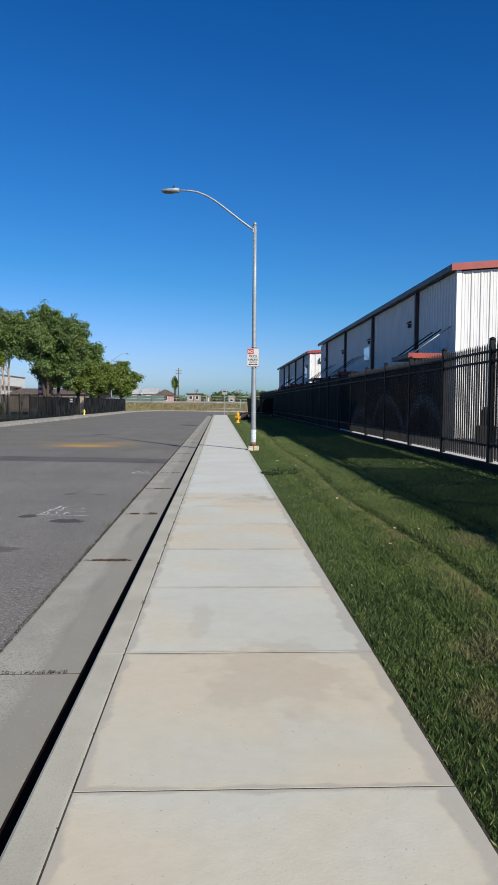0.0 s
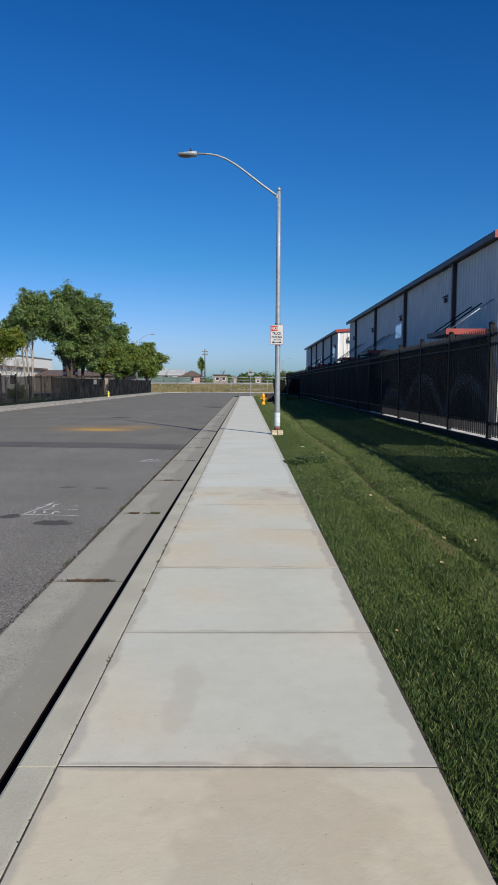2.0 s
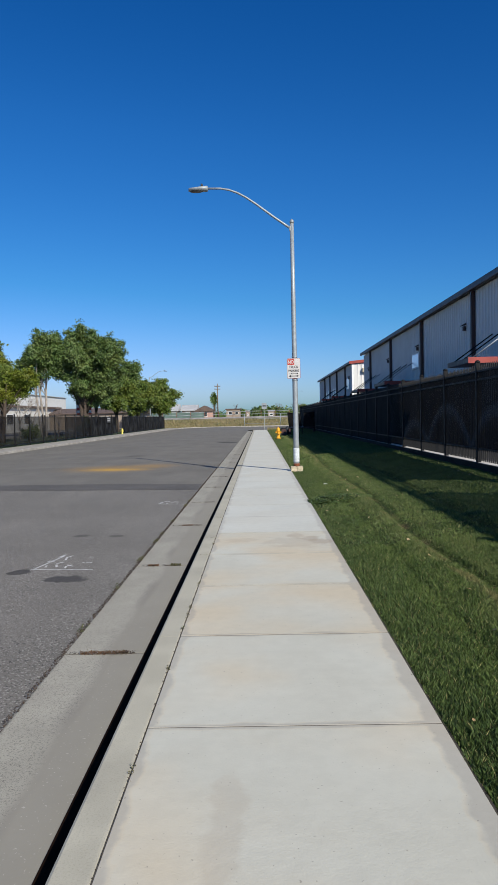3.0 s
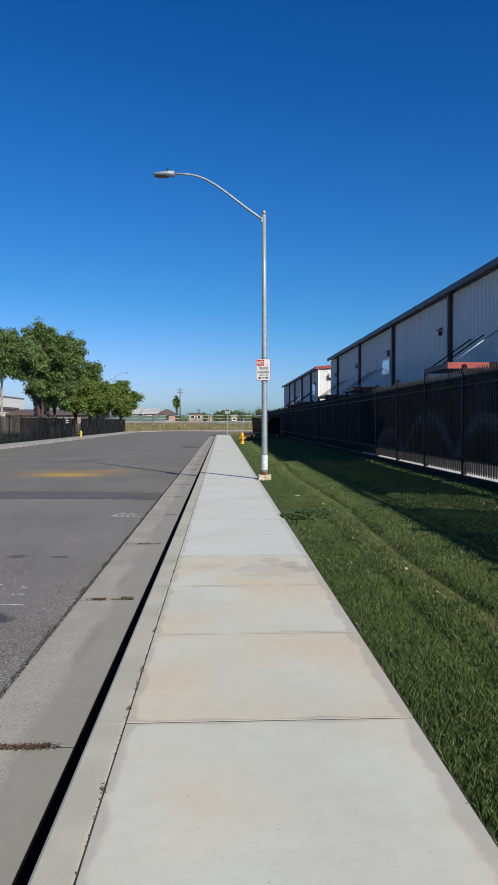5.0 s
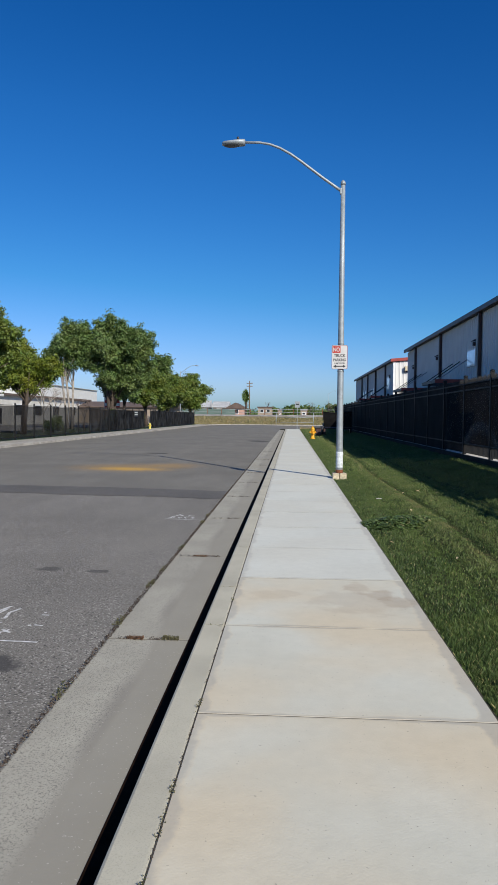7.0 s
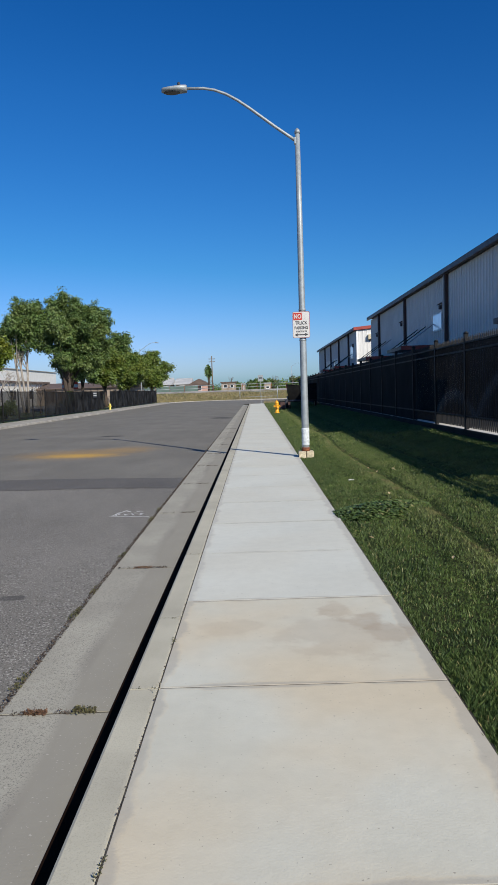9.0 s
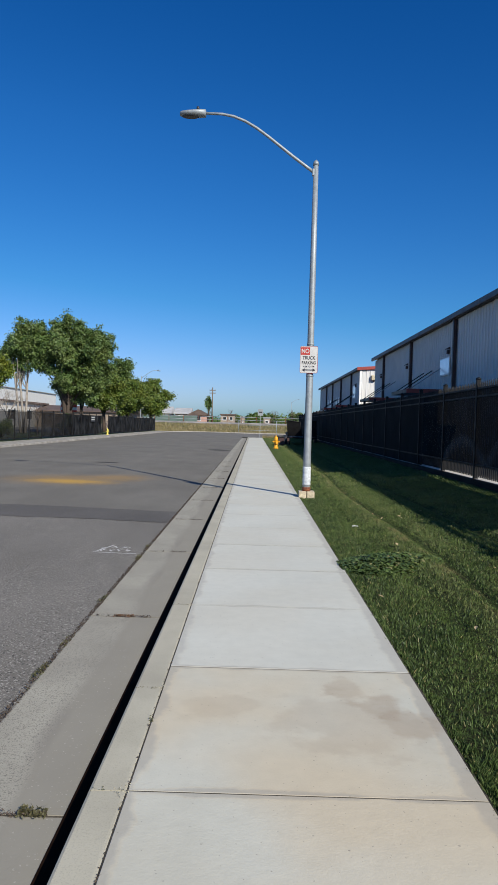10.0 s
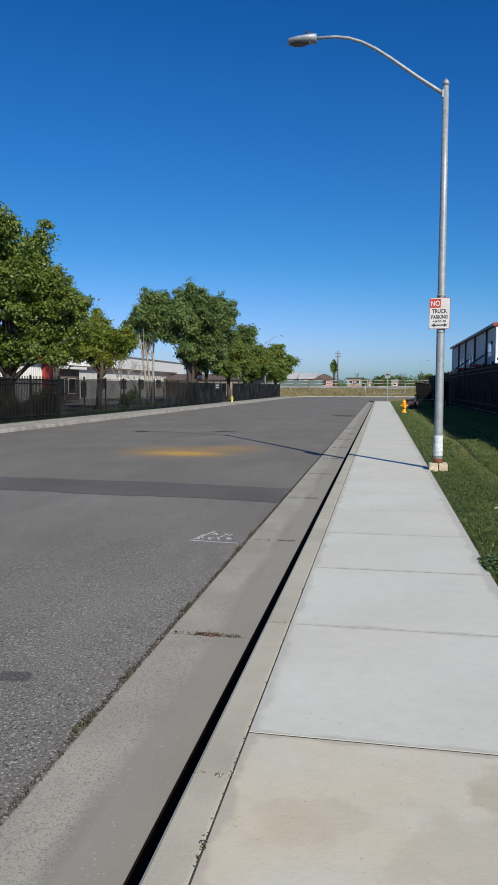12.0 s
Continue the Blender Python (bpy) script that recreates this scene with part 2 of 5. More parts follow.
OIL = (0.045, 0.042, 0.04)
M_ASPHALT_OLD = asphalt("old_asphalt", (0.160, 0.147, 0.126), (0.198, 0.183, 0.158), 1.0, 68, (
    (-2.15, 7.35, 0.13, 0.16, OIL, 0.8, 0.3), (-1.55, 7.0, 0.27, 0.17, OIL, 0.8, 0.3), (-1.9, 5.1, 0.3, 0.22, OIL, 0.5, 0.5),
    (-1.55, 9.75, 0.15, 0.08, OIL, 0.6, 0.3), (-2.05, 9.75, 0.17, 0.12, OIL, 0.6, 0.4), (-3.0, 5.9, 0.4, 0.3, OIL, 0.5, 0.5)))
M_ASPHALT_NEW = asphalt("new_asphalt", (0.156, 0.144, 0.121), (0.188, 0.175, 0.148), 0.25, 60, (
    (-4.55, 23.5, 2.3, 2.3, (0.40, 0.23, 0.05), 0.45, 0.9), (-4.3, 23.0, 1.5, 0.9, (0.62, 0.36, 0.05), 0.6, 0.9), (-3.3, 24.8, 1.3, 1.6, (0.45, 0.26, 0.06), 0.35, 0.9), (-1.6, 48.0, 0.75, 1.3, OIL, 0.8, 0.25), (-5.1, 31.5, 0.55, 0.3, OIL, 0.9, 0.2)))
M_TRENCH = asphalt("sealed_strip", (0.098, 0.091, 0.083), (0.122, 0.113, 0.103), 0.3, 80)
M_SLAB = concrete("stained_slab", (0.53, 0.515, 0.430), (0.585, 0.575, 0.490), (0.59, 0.495, 0.345), (0.36, 0.33, 0.28), 0.75)
M_SLAB_CLEAN = concrete("clean_slab", (0.56, 0.56, 0.495), (0.605, 0.605, 0.535), (0.56, 0.525, 0.43), (0.40, 0.38, 0.335), 0.35)
M_KERB = kerb_concrete("kerb_concrete", (0.43, 0.402, 0.315), (0.50, 0.470, 0.370), 0.2)
M_GUTTER = kerb_concrete("gutter_concrete", (0.335, 0.315, 0.258), (0.405, 0.382, 0.312), 0.75, wash=True)
M_KERB_FAR = kerb_concrete("far_kerb_concrete", (0.27, 0.25, 0.22), (0.44, 0.415, 0.37), 0.35, rock_stain=(0.17, 0.155, 0.135))
M_WALL_CURB = plain("pale_concrete", (0.55, 0.52, 0.47), 0.85, vary=0.2, scale=2)
M_DIRT = plain("soil", (0.055, 0.045, 0.036), 0.95, vary=0.4, scale=6, bump=0.4)
M_BLACK = plain("black_fence_paint", (0.010, 0.010, 0.011), 0.6, vary=0.3, scale=4, bump=0.03, spec=0.2)
# near-black colour for the painted shadow at the kerb foot
M_KERB_SHADE = plain("kerb_shade_black", (0.017, 0.0085, 0.005), 0.95, vary=0.4, scale=8, bump=0.2, spec=0.03)
M_JOINT = plain("sandy_joint_fill", (0.085, 0.074, 0.058), 0.95, vary=0.5, scale=5, grain=60, bump=0.4, spec=0.1)
# shade on the street face of the footing, put into its colour
M_FOOTING_SHADE = plain("shaded_footing", (0.032, 0.027, 0.023), 0.9, vary=0.35, scale=2, bump=0.2, spec=0.1)
M_GALV = plain("galvanised_steel", (0.31, 0.34, 0.355), 0.5, 0.3, vary=0.14, scale=9, grain=60, bump=0.03)
M_RUST = plain("rust", (0.22, 0.075, 0.035), 0.9, vary=0.4, scale=20)
M_WRAP = plain("worn_white_wrap", (0.62, 0.66, 0.68), 0.6, vary=0.25, scale=18, grain=50)
M_BLOCK = plain("cream_concrete", (0.55, 0.47, 0.33), 0.9, vary=0.3, scale=16, bump=0.3)
M_WHITE = plain("white_paint", (0.78, 0.78, 0.76), 0.5, vary=0.1)
M_RED = plain("sign_red", (0.50, 0.045, 0.03), 0.5, vary=0.1)
M_INK = plain("dark_ink", (0.03, 0.03, 0.035), 0.6, vary=0.1)
M_SIGN = plain("sign_white", (0.60, 0.58, 0.55), 0.45, vary=0.08, scale=8)
M_TRIM_RED = plain("red_trim", (0.30, 0.04, 0.026), 0.5, vary=0.15)
M_TRIM_AND_SHADE = plain("dark_brown_trim_and_shade", (0.06, 0.028, 0.025), 0.5, vary=0.2)
M_SIDING = plain("white_metal_siding", (0.64, 0.63, 0.61), 0.6, 0.0, vary=0.06, scale=1.2, grain=25, bump=0.02)
M_ROOF = plain("grey_roof", (0.30, 0.31, 0.33), 0.6, vary=0.2)
M_YELLOW = plain("hydrant_yellow", (0.80, 0.38, 0.02), 0.45, vary=0.2, scale=12)
M_YELLOW_PALE = plain("pale_yellow", (0.75, 0.62, 0.12), 0.5, vary=0.2, scale=12)
M_WOOD = plain("weathered_pole", (0.16, 0.12, 0.085), 0.9, vary=0.3, scale=6)
M_BARK = plain("bark", (0.075, 0.055, 0.042), 0.95, vary=0.4, scale=9, bump=0.5)
M_BARK_PALE = plain("pale_bark", (0.33, 0.29, 0.25), 0.9, vary=0.3, scale=6, bump=0.3)
M_GRAVEL = plain("gravel", (0.30, 0.28, 0.26), 0.95, vary=0.35, scale=0.6, grain=6, bump=0.4)
M_PAINT_MARK = plain("white_marking", (0.55, 0.54, 0.52), 0.8, vary=0.35, scale=25)
M_HOUSE_WHITE = plain("pale_stucco", (0.60, 0.58, 0.54), 0.85, vary=0.12, scale=0.6)
M_HOUSE_TAN = plain("tan_stucco", (0.31, 0.25, 0.20), 0.85, vary=0.15, scale=0.6)
M_HOUSE_PINK = plain("pink_stucco", (0.45, 0.27, 0.22), 0.85, vary=0.15, scale=0.6)
M_SHINGLE = plain("pale_shingle", (0.42, 0.42, 0.42), 0.9, vary=0.2, scale=0.8)
M_SHINGLE_AND_SHADE = plain("dark_shingle_and_shade", (0.12, 0.085, 0.07), 0.9, vary=0.2, scale=0.8)
M_DARK_GLASS = plain("dark_glass", (0.03, 0.035, 0.04), 0.08, vary=0.1)
M_GREEN_FENCE = plain("green_sheet", (0.10, 0.15, 0.13), 0.7, vary=0.2, scale=0.4)
M_LAWN_FAR = plain("rough_lawn", (0.055, 0.085, 0.022), 0.95, vary=0.45, scale=0.9, grain=12, bump=0.6)
M_YARD = plain("yard_asphalt", (0.085, 0.08, 0.074), 0.9, vary=0.25, scale=0.5)
M_LOT = plain("pale_paving", (0.32, 0.30, 0.27), 0.9, vary=0.25, scale=0.5)


def field_material():
    m = Mat("dry_field", 0.95, 0, 0.2)
    c = m.mix(m.ramp(m.noise(0.12, 6), 0.35, 0.65), (0.21, 0.165, 0.085), (0.13, 0.125, 0.05))
    c = m.mix(m.ramp(m.noise(1.4, 5), 0.45, 0.7, 0, 0.6), c, (0.28, 0.225, 0.13))
    m.color(c).bump(m.noise(3, 5), 0.6, 0.1)
    return m.m


def turf_material(name, blades):
    m = Mat(name, 0.5 if blades else 0.95, 0, 0.35 if blades else 0.1)
    x, y, _ = m.xyz()
    big = m.ramp(m.noise(1.3, 5), 0.36, 0.66)
    green = m.mix(big, (0.062, 0.106, 0.024), (0.112, 0.162, 0.040))
    green = m.mix(m.ramp(x, 2.2, 1.7, 0.0, 0.4), green, (0.036, 0.066, 0.025))
    # mower tracks: long paler, drier stripes beside the ruts
    wav = m.math("ADD", x, m.math("MULTIPLY", m.math("SUBTRACT", m.noise(0.5, 3), 0.5), 0.3))
    s1 = m.math("MULTIPLY", m.ramp(wav, 2.2, 2.42), m.ramp(wav, 2.62, 2.54))
    s2 = m.math("MULTIPLY", m.ramp(wav, 2.72, 2.80), m.ramp(wav, 3.2, 2.95))
    s3 = m.math("MULTIPLY", m.ramp(wav, 3.7, 3.85), m.ramp(wav, 4.3, 4.05))
    pale = m.math("MAXIMUM", m.math("MAXIMUM", s1, m.math("MULTIPLY", s2, 0.7)), m.math("MULTIPLY", s3, 0.6))
    pale = m.math("MULTIPLY", pale, m.ramp(m.noise(1.6, 5, 0.6, stretch=(2.2, 0.7, 1)), 0.34, 0.62))
    green = m.mix(m.math("MULTIPLY", pale, 0.6), green, (0.185, 0.205, 0.075))
    straw_line = m.math("MULTIPLY", m.ramp(wav, 2.46, 2.54), m.ramp(wav, 2.72, 2.62))
    straw_line = m.math("MULTIPLY", straw_line, m.ramp(m.noise(2.6, 5, 0.65, stretch=(1.5, 0.8, 1)), 0.46, 0.62))
    green = m.mix(m.math("MULTIPLY", straw_line, 0.7), green, (0.26, 0.205, 0.10))
    for bx, by, rx, ry in ((2.25, 1.55, 0.3, 0.28), (1.95, 0.7, 0.2, 0.3), (3.2, 4.4, 0.3, 0.5)):
        green = m.mix(m.math("MULTIPLY", m.blob(bx, by, rx, ry, 0.6, 0.6, 8.0), 0.65), green, (0.24, 0.20, 0.10))
    if blades:
        r = m.island()
        green = m.mix(m.ramp(r, 0.0, 0.55, 0.65, 0.0), green, (0.013, 0.028, 0.009))
        green = m.mix(m.ramp(r, 0.55, 0.9, 0, 0.4), green, (0.165, 0.215, 0.070))
        green = m.mix(m.ramp(r, 0.93, 0.97, 0, 0.8), green, (0.30, 0.26, 0.12))
    else:
        green = m.mix(m.ramp(m.noise(45, 3), 0.35, 0.6, 0.35, 0.9), green, (0.022, 0.020, 0.010))
        m.bump(m.noise(70, 4), 0.7, 0.03)
    m.color(green)
    return m.m


def leaf_material(name, a, b, c):
    m = Mat(name, 0.5, 0, 0.4)
    r = m.island()
    col = m.mix(r, a, b)
    col = m.mix(m.ramp(m.noise(0.8, 4), 0.42, 0.66, 0, 0.7), col, c)
    m.color(col)
    tr = m.node("ShaderNodeBsdfTranslucent")
    m.put(tr.inputs["Color"], m.mix(0.5, col, (0.25, 0.32, 0.03)))
    mx = m.node("ShaderNodeMixShader")
    mx.inputs[0].default_value = 0.16
    m.t.links.new(m.b.outputs[0], mx.inputs[1])
    m.t.links.new(tr.outputs[0], mx.inputs[2])
    m.t.links.new(mx.outputs[0], m.t.nodes["Material Output"].inputs["Surface"])
    return m.m


def screen_material(name, cover, arcs=(), dust=0.0):
    """Woven privacy cloth, a little see-through, with dried arcs left by sprinklers."""
    m = Mat(name, 0.85, 0, 0.06)
    _, y, z = m.xyz()
    base = m.mix(m.ramp(m.noise(1.2, 5), 0.3, 0.7), (0.006, 0.006, 0.007), (0.013, 0.013, 0.014))
    base = m.mix(m.math("MULTIPLY", m.ramp(m.noise(0.9, 5), 0.4, 0.7), dust), base, (0.125, 0.13, 0.135))
    for yp, zp, half, drop in arcs:
        d = m.math("DIVIDE", m.math("SUBTRACT", y, yp), half)
        curve = m.math("SUBTRACT", zp, m.math("MULTIPLY", m.math("MULTIPLY", d, d), drop))
        off = m.math("SUBTRACT", z, curve)
        line = m.math("MULTIPLY", m.ramp(off, -0.34, -0.03), m.ramp(off, 0.10, -0.02))
        line = m.math("MULTIPLY", line, m.ramp(m.noise(3, 4), 0.2, 0.7, 0.4, 1.0))
        line = m.math("MULTIPLY", line, m.ramp(m.math("ABSOLUTE", d), 1.35, 1.0))
        base = m.mix(m.math("MULTIPLY", line, 0.6), base, (0.13, 0.128, 0.125))
    m.color(base).bump(m.noise(160, 2), 0.2, 0.004)
    tp = m.node("ShaderNodeBsdfTransparent")
    mx = m.node("ShaderNodeMixShader")
    weave = m.ramp(m.noise(0.7, 4), 0.3, 0.7, cover - 0.04, cover + 0.02)
    m.put(mx.inputs[0], weave)
    m.t.links.new(tp.outputs[0], mx.inputs[1])
    m.t.links.new(m.b.outputs[0], mx.inputs[2])
    m.t.links.new(mx.outputs[0], m.t.nodes["Material Output"].inputs["Surface"])
    return m.m


M_FIELD = field_material()
M_TURF = turf_material("turf_soil", False)
M_BLADE = turf_material("grass_blade", True)
M_LEAF_GREEN = leaf_material("green_leaves", (0.044, 0.086, 0.014), (0.145, 0.205, 0.034), (0.160, 0.180, 0.030))
M_LEAF_DARK = leaf_material("dark_leaves", (0.042, 0.086, 0.022), (0.135, 0.205, 0.055), (0.155, 0.195, 0.058))
M_LEAF_LIME = leaf_material("yellow_green_leaves", (0.075, 0.12, 0.014), (0.16, 0.20, 0.022), (0.20, 0.20, 0.022))
M_LEAF_DRY = leaf_material("fallen_leaf", (0.40, 0.30, 0.16), (0.56, 0.47, 0.31), (0.36, 0.20, 0.10))
M_WEED = leaf_material("dull_weeds", (0.07, 0.065, 0.03), (0.14, 0.125, 0.065), (0.06, 0.075, 0.025))
M_CRUMB = leaf_material("red_brown_crumbs", (0.09, 0.05, 0.03), (0.19, 0.095, 0.055), (0.06, 0.045, 0.03))
M_STRAW = leaf_material("dry_stalks", (0.24, 0.19, 0.09), (0.34, 0.27, 0.14), (0.13, 0.15, 0.05))
M_TWIG = plain("bare_twig", (0.17, 0.13, 0.11), 0.95, vary=0.3)
M_SCREEN_NEAR = screen_material("dusty_screen_cloth", 0.66, ((17.3, 1.78, 2.0, 0.9), (21.0, 1.38, 1.7, 0.55), (13.6, 1.70, 1.7, 0.85)), 0.10)
M_SCREEN_OPEN = screen_material("open_weave_screen_cloth", 0.46, ((7.6, 1.50, 1.9, 0.7), (3.2, 1.55, 1.8, 0.8)), 0.08)
M_SCREEN = screen_material("black_screen_cloth", 0.985, (), 0.03)
M_SCREEN_LEFT = screen_material("faded_screen_cloth", 0.60, (), 0.22)
M_SCREEN_LEFT_FAR = screen_material("dense_screen_cloth", 0.95, (), 0.28)

# ---- ground, road, gutter, kerbs ----
SLAB = 1.52
WALK_END = 86.0


def sheet(name, xs, ys, zf, mat, parent=None):
    bm = bmesh.new()
    rows = [[bm.verts.new((x, y, zf(x, y))) for x in xs] for y in ys]
    for a, b in zip(rows, rows[1:]):
        for i in range(len(xs) - 1):
            bm.faces.new((a[i], a[i + 1], b[i + 1], b[i])).smooth = True
    return obj(name, bm, mat, parent)


def rise(y):
    """Beyond the road the land climbs to the railway bank and stays there."""
    return -0.24 + 1.75 * min(max((y - 132) / 14, 0), 1)


tagged(sheet("ground", [-900, -300, -120, -60, -30, -13, 0, 20, 60, 120, 300, 900],
             [-200, -60, 0, 60, 110, 130, 134, 138, 142, 146, 150, 200, 400, 900, 2600], lambda x, y: rise(y), M_FIELD),
       "dry grassy field reaching the horizon", "ground", kind="structure")

road = thing("road", "grey asphalt street with patched and stained surface", "road", kind="structure")


def crown(x, y):
    return -0.13 + 0.07 * (1 - ((x + 7.1) / 6.3) ** 2) if x < -0.8 else -0.13


RX = [-13.35 + i * (12.5 / 14) for i in range(15)]
sheet("asphalt", RX, [-40, -20, 0, 8, 17.0], crown, M_ASPHALT_OLD, road)["label"] = "coarse weathered grey asphalt"
strip = bmesh.new()
rows = []
for k in range(101):
    x = -13.35 + 12.5 * k / 100
    ya = 16.3 + 0.10 * noise.noise((x * 0.7, 3.1, 0)) + 0.05 * noise.noise((x * 4.5, 7.7, 0))
    yb = 17.78 + 0.12 * noise.noise((x * 0.6, 9.4, 0)) + 0.05 * noise.noise((x * 5.0, 1.7, 0))
    rows.append([strip.verts.new((x, y, crown(x, y) + 0.005)) for y in (ya, yb)])
for a, b in zip(rows, rows[1:]):
    strip.faces.new((a[0], b[0], b[1], a[1])).smooth = True
obj("sealed_strip", strip, M_TRENCH, road)["label"] = "dark sealed trench strip"
sheet("asphalt", RX, [17.0, 30, 50, 70, 88, 92, 126], crown, M_ASPHALT_NEW, road)["label"] = "smoother newer asphalt"
sheet("asphalt", [-0.85, 5, 15, 30, 60, 110], [92, 100, 126], crown, M_ASPHALT_NEW, road)

# white utility marks, too worn to read
marks = thing("road_marking", "faded white utility paint scribbles on asphalt", "marking", kind="structure")
mark_rng = random.Random(4)
for x0, y0, sx, sy in ((-1.45, 13.55, 0.42, 0.5), (-2.0, 7.5, 0.58, 0.75)):
    bm = bmesh.new()
    strokes = [((x0 - 0.05, y0 - 0.05), (x0 + sx + 0.08, y0 - 0.05))]
    for k in range(4):
        a = x0 + sx * k / 4
        for _ in range(4):
            u, v = mark_rng.uniform(0, 0.12) * sx, mark_rng.uniform(0.15, 0.9) * sy
            strokes.append(((a + u, y0 + v), (a + u + mark_rng.uniform(0.02, 0.13) * sx, y0 + v + mark_rng.uniform(-0.25, 0.25) * sy)))
    strokes.append(((x0 - 0.02, y0), (x0 + 0.12, y0 + sy)))
    for (xa, ya), (xb, yb) in strokes:
        d = Vector((xb - xa, yb - ya, 0))
        n = Vector((-d.y, d.x, 0)).normalized() * 0.013
        zz = 0.004
        bm.faces.new([bm.verts.new((px, py, crown(px, py) + zz)) for px, py in
                      ((xa - n.x, ya - n.y), (xb - n.x, yb - n.y), (xb + n.x, yb + n.y), (xa + n.x, ya + n.y))])
    bmesh.ops.recalc_face_normals(bm, faces=bm.faces)
    part("paint_stroke", bm, M_PAINT_MARK, marks)

# ---- lawn strip ----
def lawn_z(x, y):
    """The bank up to the fence, with two wheel ruts pressed into it."""
    t = np.clip((np.asarray(x) - 1.52) / 3.8, 0, 1)
    rut = 0.034 * np.exp(-((x - 2.66 - 0.06 * np.sin(0.55 * y)) / 0.07) ** 2) + 0.036 * np.exp(-((x - 3.60 - 0.05 * np.sin(0.43 * y + 1)) / 0.08) ** 2)
    rut = rut - 0.014 * np.exp(-((x - 2.42 - 0.06 * np.sin(0.55 * y)) / 0.14) ** 2) + 0.018 * np.exp(-((x - 2.15 - 0.04 * np.sin(0.5 * y + 2)) / 0.09) ** 2)
    swell = 0.012 * np.sin(1.7 * x + 0.6 * np.sin(0.8 * y)) * np.sin(0.9 * y)
    return -0.035 + 0.385 * t ** 1.25 - rut + swell * np.clip((x - 1.52) * 2, 0, 1)


lawn = tagged(sheet("lawn", [1.50 + 3.84 * i / 72 for i in range(73)], [-14 + 0.5 * i for i in range(201)],
                    lambda x, y: float(lawn_z(x, y)), M_TURF),
              "mown green lawn strip with dry mower tracks", "lawn", kind="structure")


def blades(name, n, x0, x1, y0, y1, h, w, seed, lean=0.6):
    r = np.random.default_rng(seed)
    # tufts: most blades stand in small bunches that lean together
    tufts = max(n // 5, 1)
    tx, ty, tb = r.uniform(x0, x1, tufts), r.uniform(y0, y1, tufts), r.uniform(0, 2 * np.pi, tufts)
    th = r.uniform(0.55, 1.2, tufts)
    k = r.integers(0, tufts, n)
    if y0 < 0 < y1 and x1 > 3:
        # thickest beside the walk, thinner up the bank at the near end
        move = (tx > 2.4 + 0.55 * (ty + 0.8)) & (r.uniform(size=tufts) > 0.2)
        ty[move] = r.uniform(3.0, y1, int(move.sum()))
        tx[move] = r.uniform(x0, 4.4, int(move.sum()))
    spread = w * 6
    x = np.clip(tx[k] + r.normal(size=n) * spread, x0, x1)
    y = ty[k] + r.normal(size=n) * spread
    z = lawn_z(x, y)
    clump = 0.65 + 0.35 * np.sin(x * 9 + 3 * np.sin(y * 2.1)) * np.sin(y * 7 + 2 * np.sin(x * 3.7))
    hh = h * r.uniform(0.55, 1.15, n) * (0.55 + 0.5 * clump) * th[k]
    # worn short along the wheel ruts
    hh *= 1 - 0.6 * np.exp(-((x - 2.66 - 0.06 * np.sin(0.55 * y)) / 0.06) ** 2) - 0.6 * np.exp(-((x - 3.60 - 0.05 * np.sin(0.43 * y + 1)) / 0.07) ** 2) - 0.35 * np.exp(-((x - 2.15 - 0.04 * np.sin(0.5 * y + 2)) / 0.06) ** 2)
    a = r.uniform(0, 2 * np.pi, n)
    b = tb[k] + r.normal(size=n) * 0.8
    reach = hh * lean * r.uniform(0.15, 1.1, n)
    lx, ly = np.cos(b) * reach, np.sin(b) * reach
    ww = w * r.uniform(0.6, 1.3, n)
    V = np.zeros((n, 4, 3), np.float32)
    V[:, 0] = np.stack([x - np.cos(a) * ww, y - np.sin(a) * ww, z - 0.005], 1)
    V[:, 1] = np.stack([x + np.cos(a) * ww, y + np.sin(a) * ww, z - 0.005], 1)
    V[:, 2] = np.stack([x + np.cos(a) * ww * 0.6 + lx * 0.45, y + np.sin(a) * ww * 0.6 + ly * 0.45, z + hh * 0.62], 1)
    V[:, 3] = np.stack([x + lx, y + ly, z + hh], 1)
    return tagged(loose(name, V.reshape(-1, 3), 4, M_BLADE), "short mown green grass blades", "grass", kind="stuff")


blades("grass", 560000, 1.545, 5.30, -0.8, 8.0, 0.044, 0.0014, 1, 0.7)
blades("grass", 300000, 1.545, 5.30, 8.0, 22.0, 0.036, 0.0028, 2, 0.7)
blades("grass", 120000, 1.54, 5.30, 22.0, 50.0, 0.052, 0.008, 3)
blades("grass", 40000, 1.54, 5.30, 50.0, 86.0, 0.055, 0.016, 4)
blades("grass", 45000, 1.545, 5.30, -14.0, -0.8, 0.05, 0.007, 6)
# ragged blades hanging over the edge of the walk
blades("grass", 22000, 1.535, 1.60, -0.8, 30.0, 0.046, 0.0018, 5, 0.8)
tagged(obj("edge_soil", boxed(1.5225, 1.540, -12, 86, -0.12, -0.016), M_DIRT), "dark bare soil line along the walk", "soil", kind="structure")


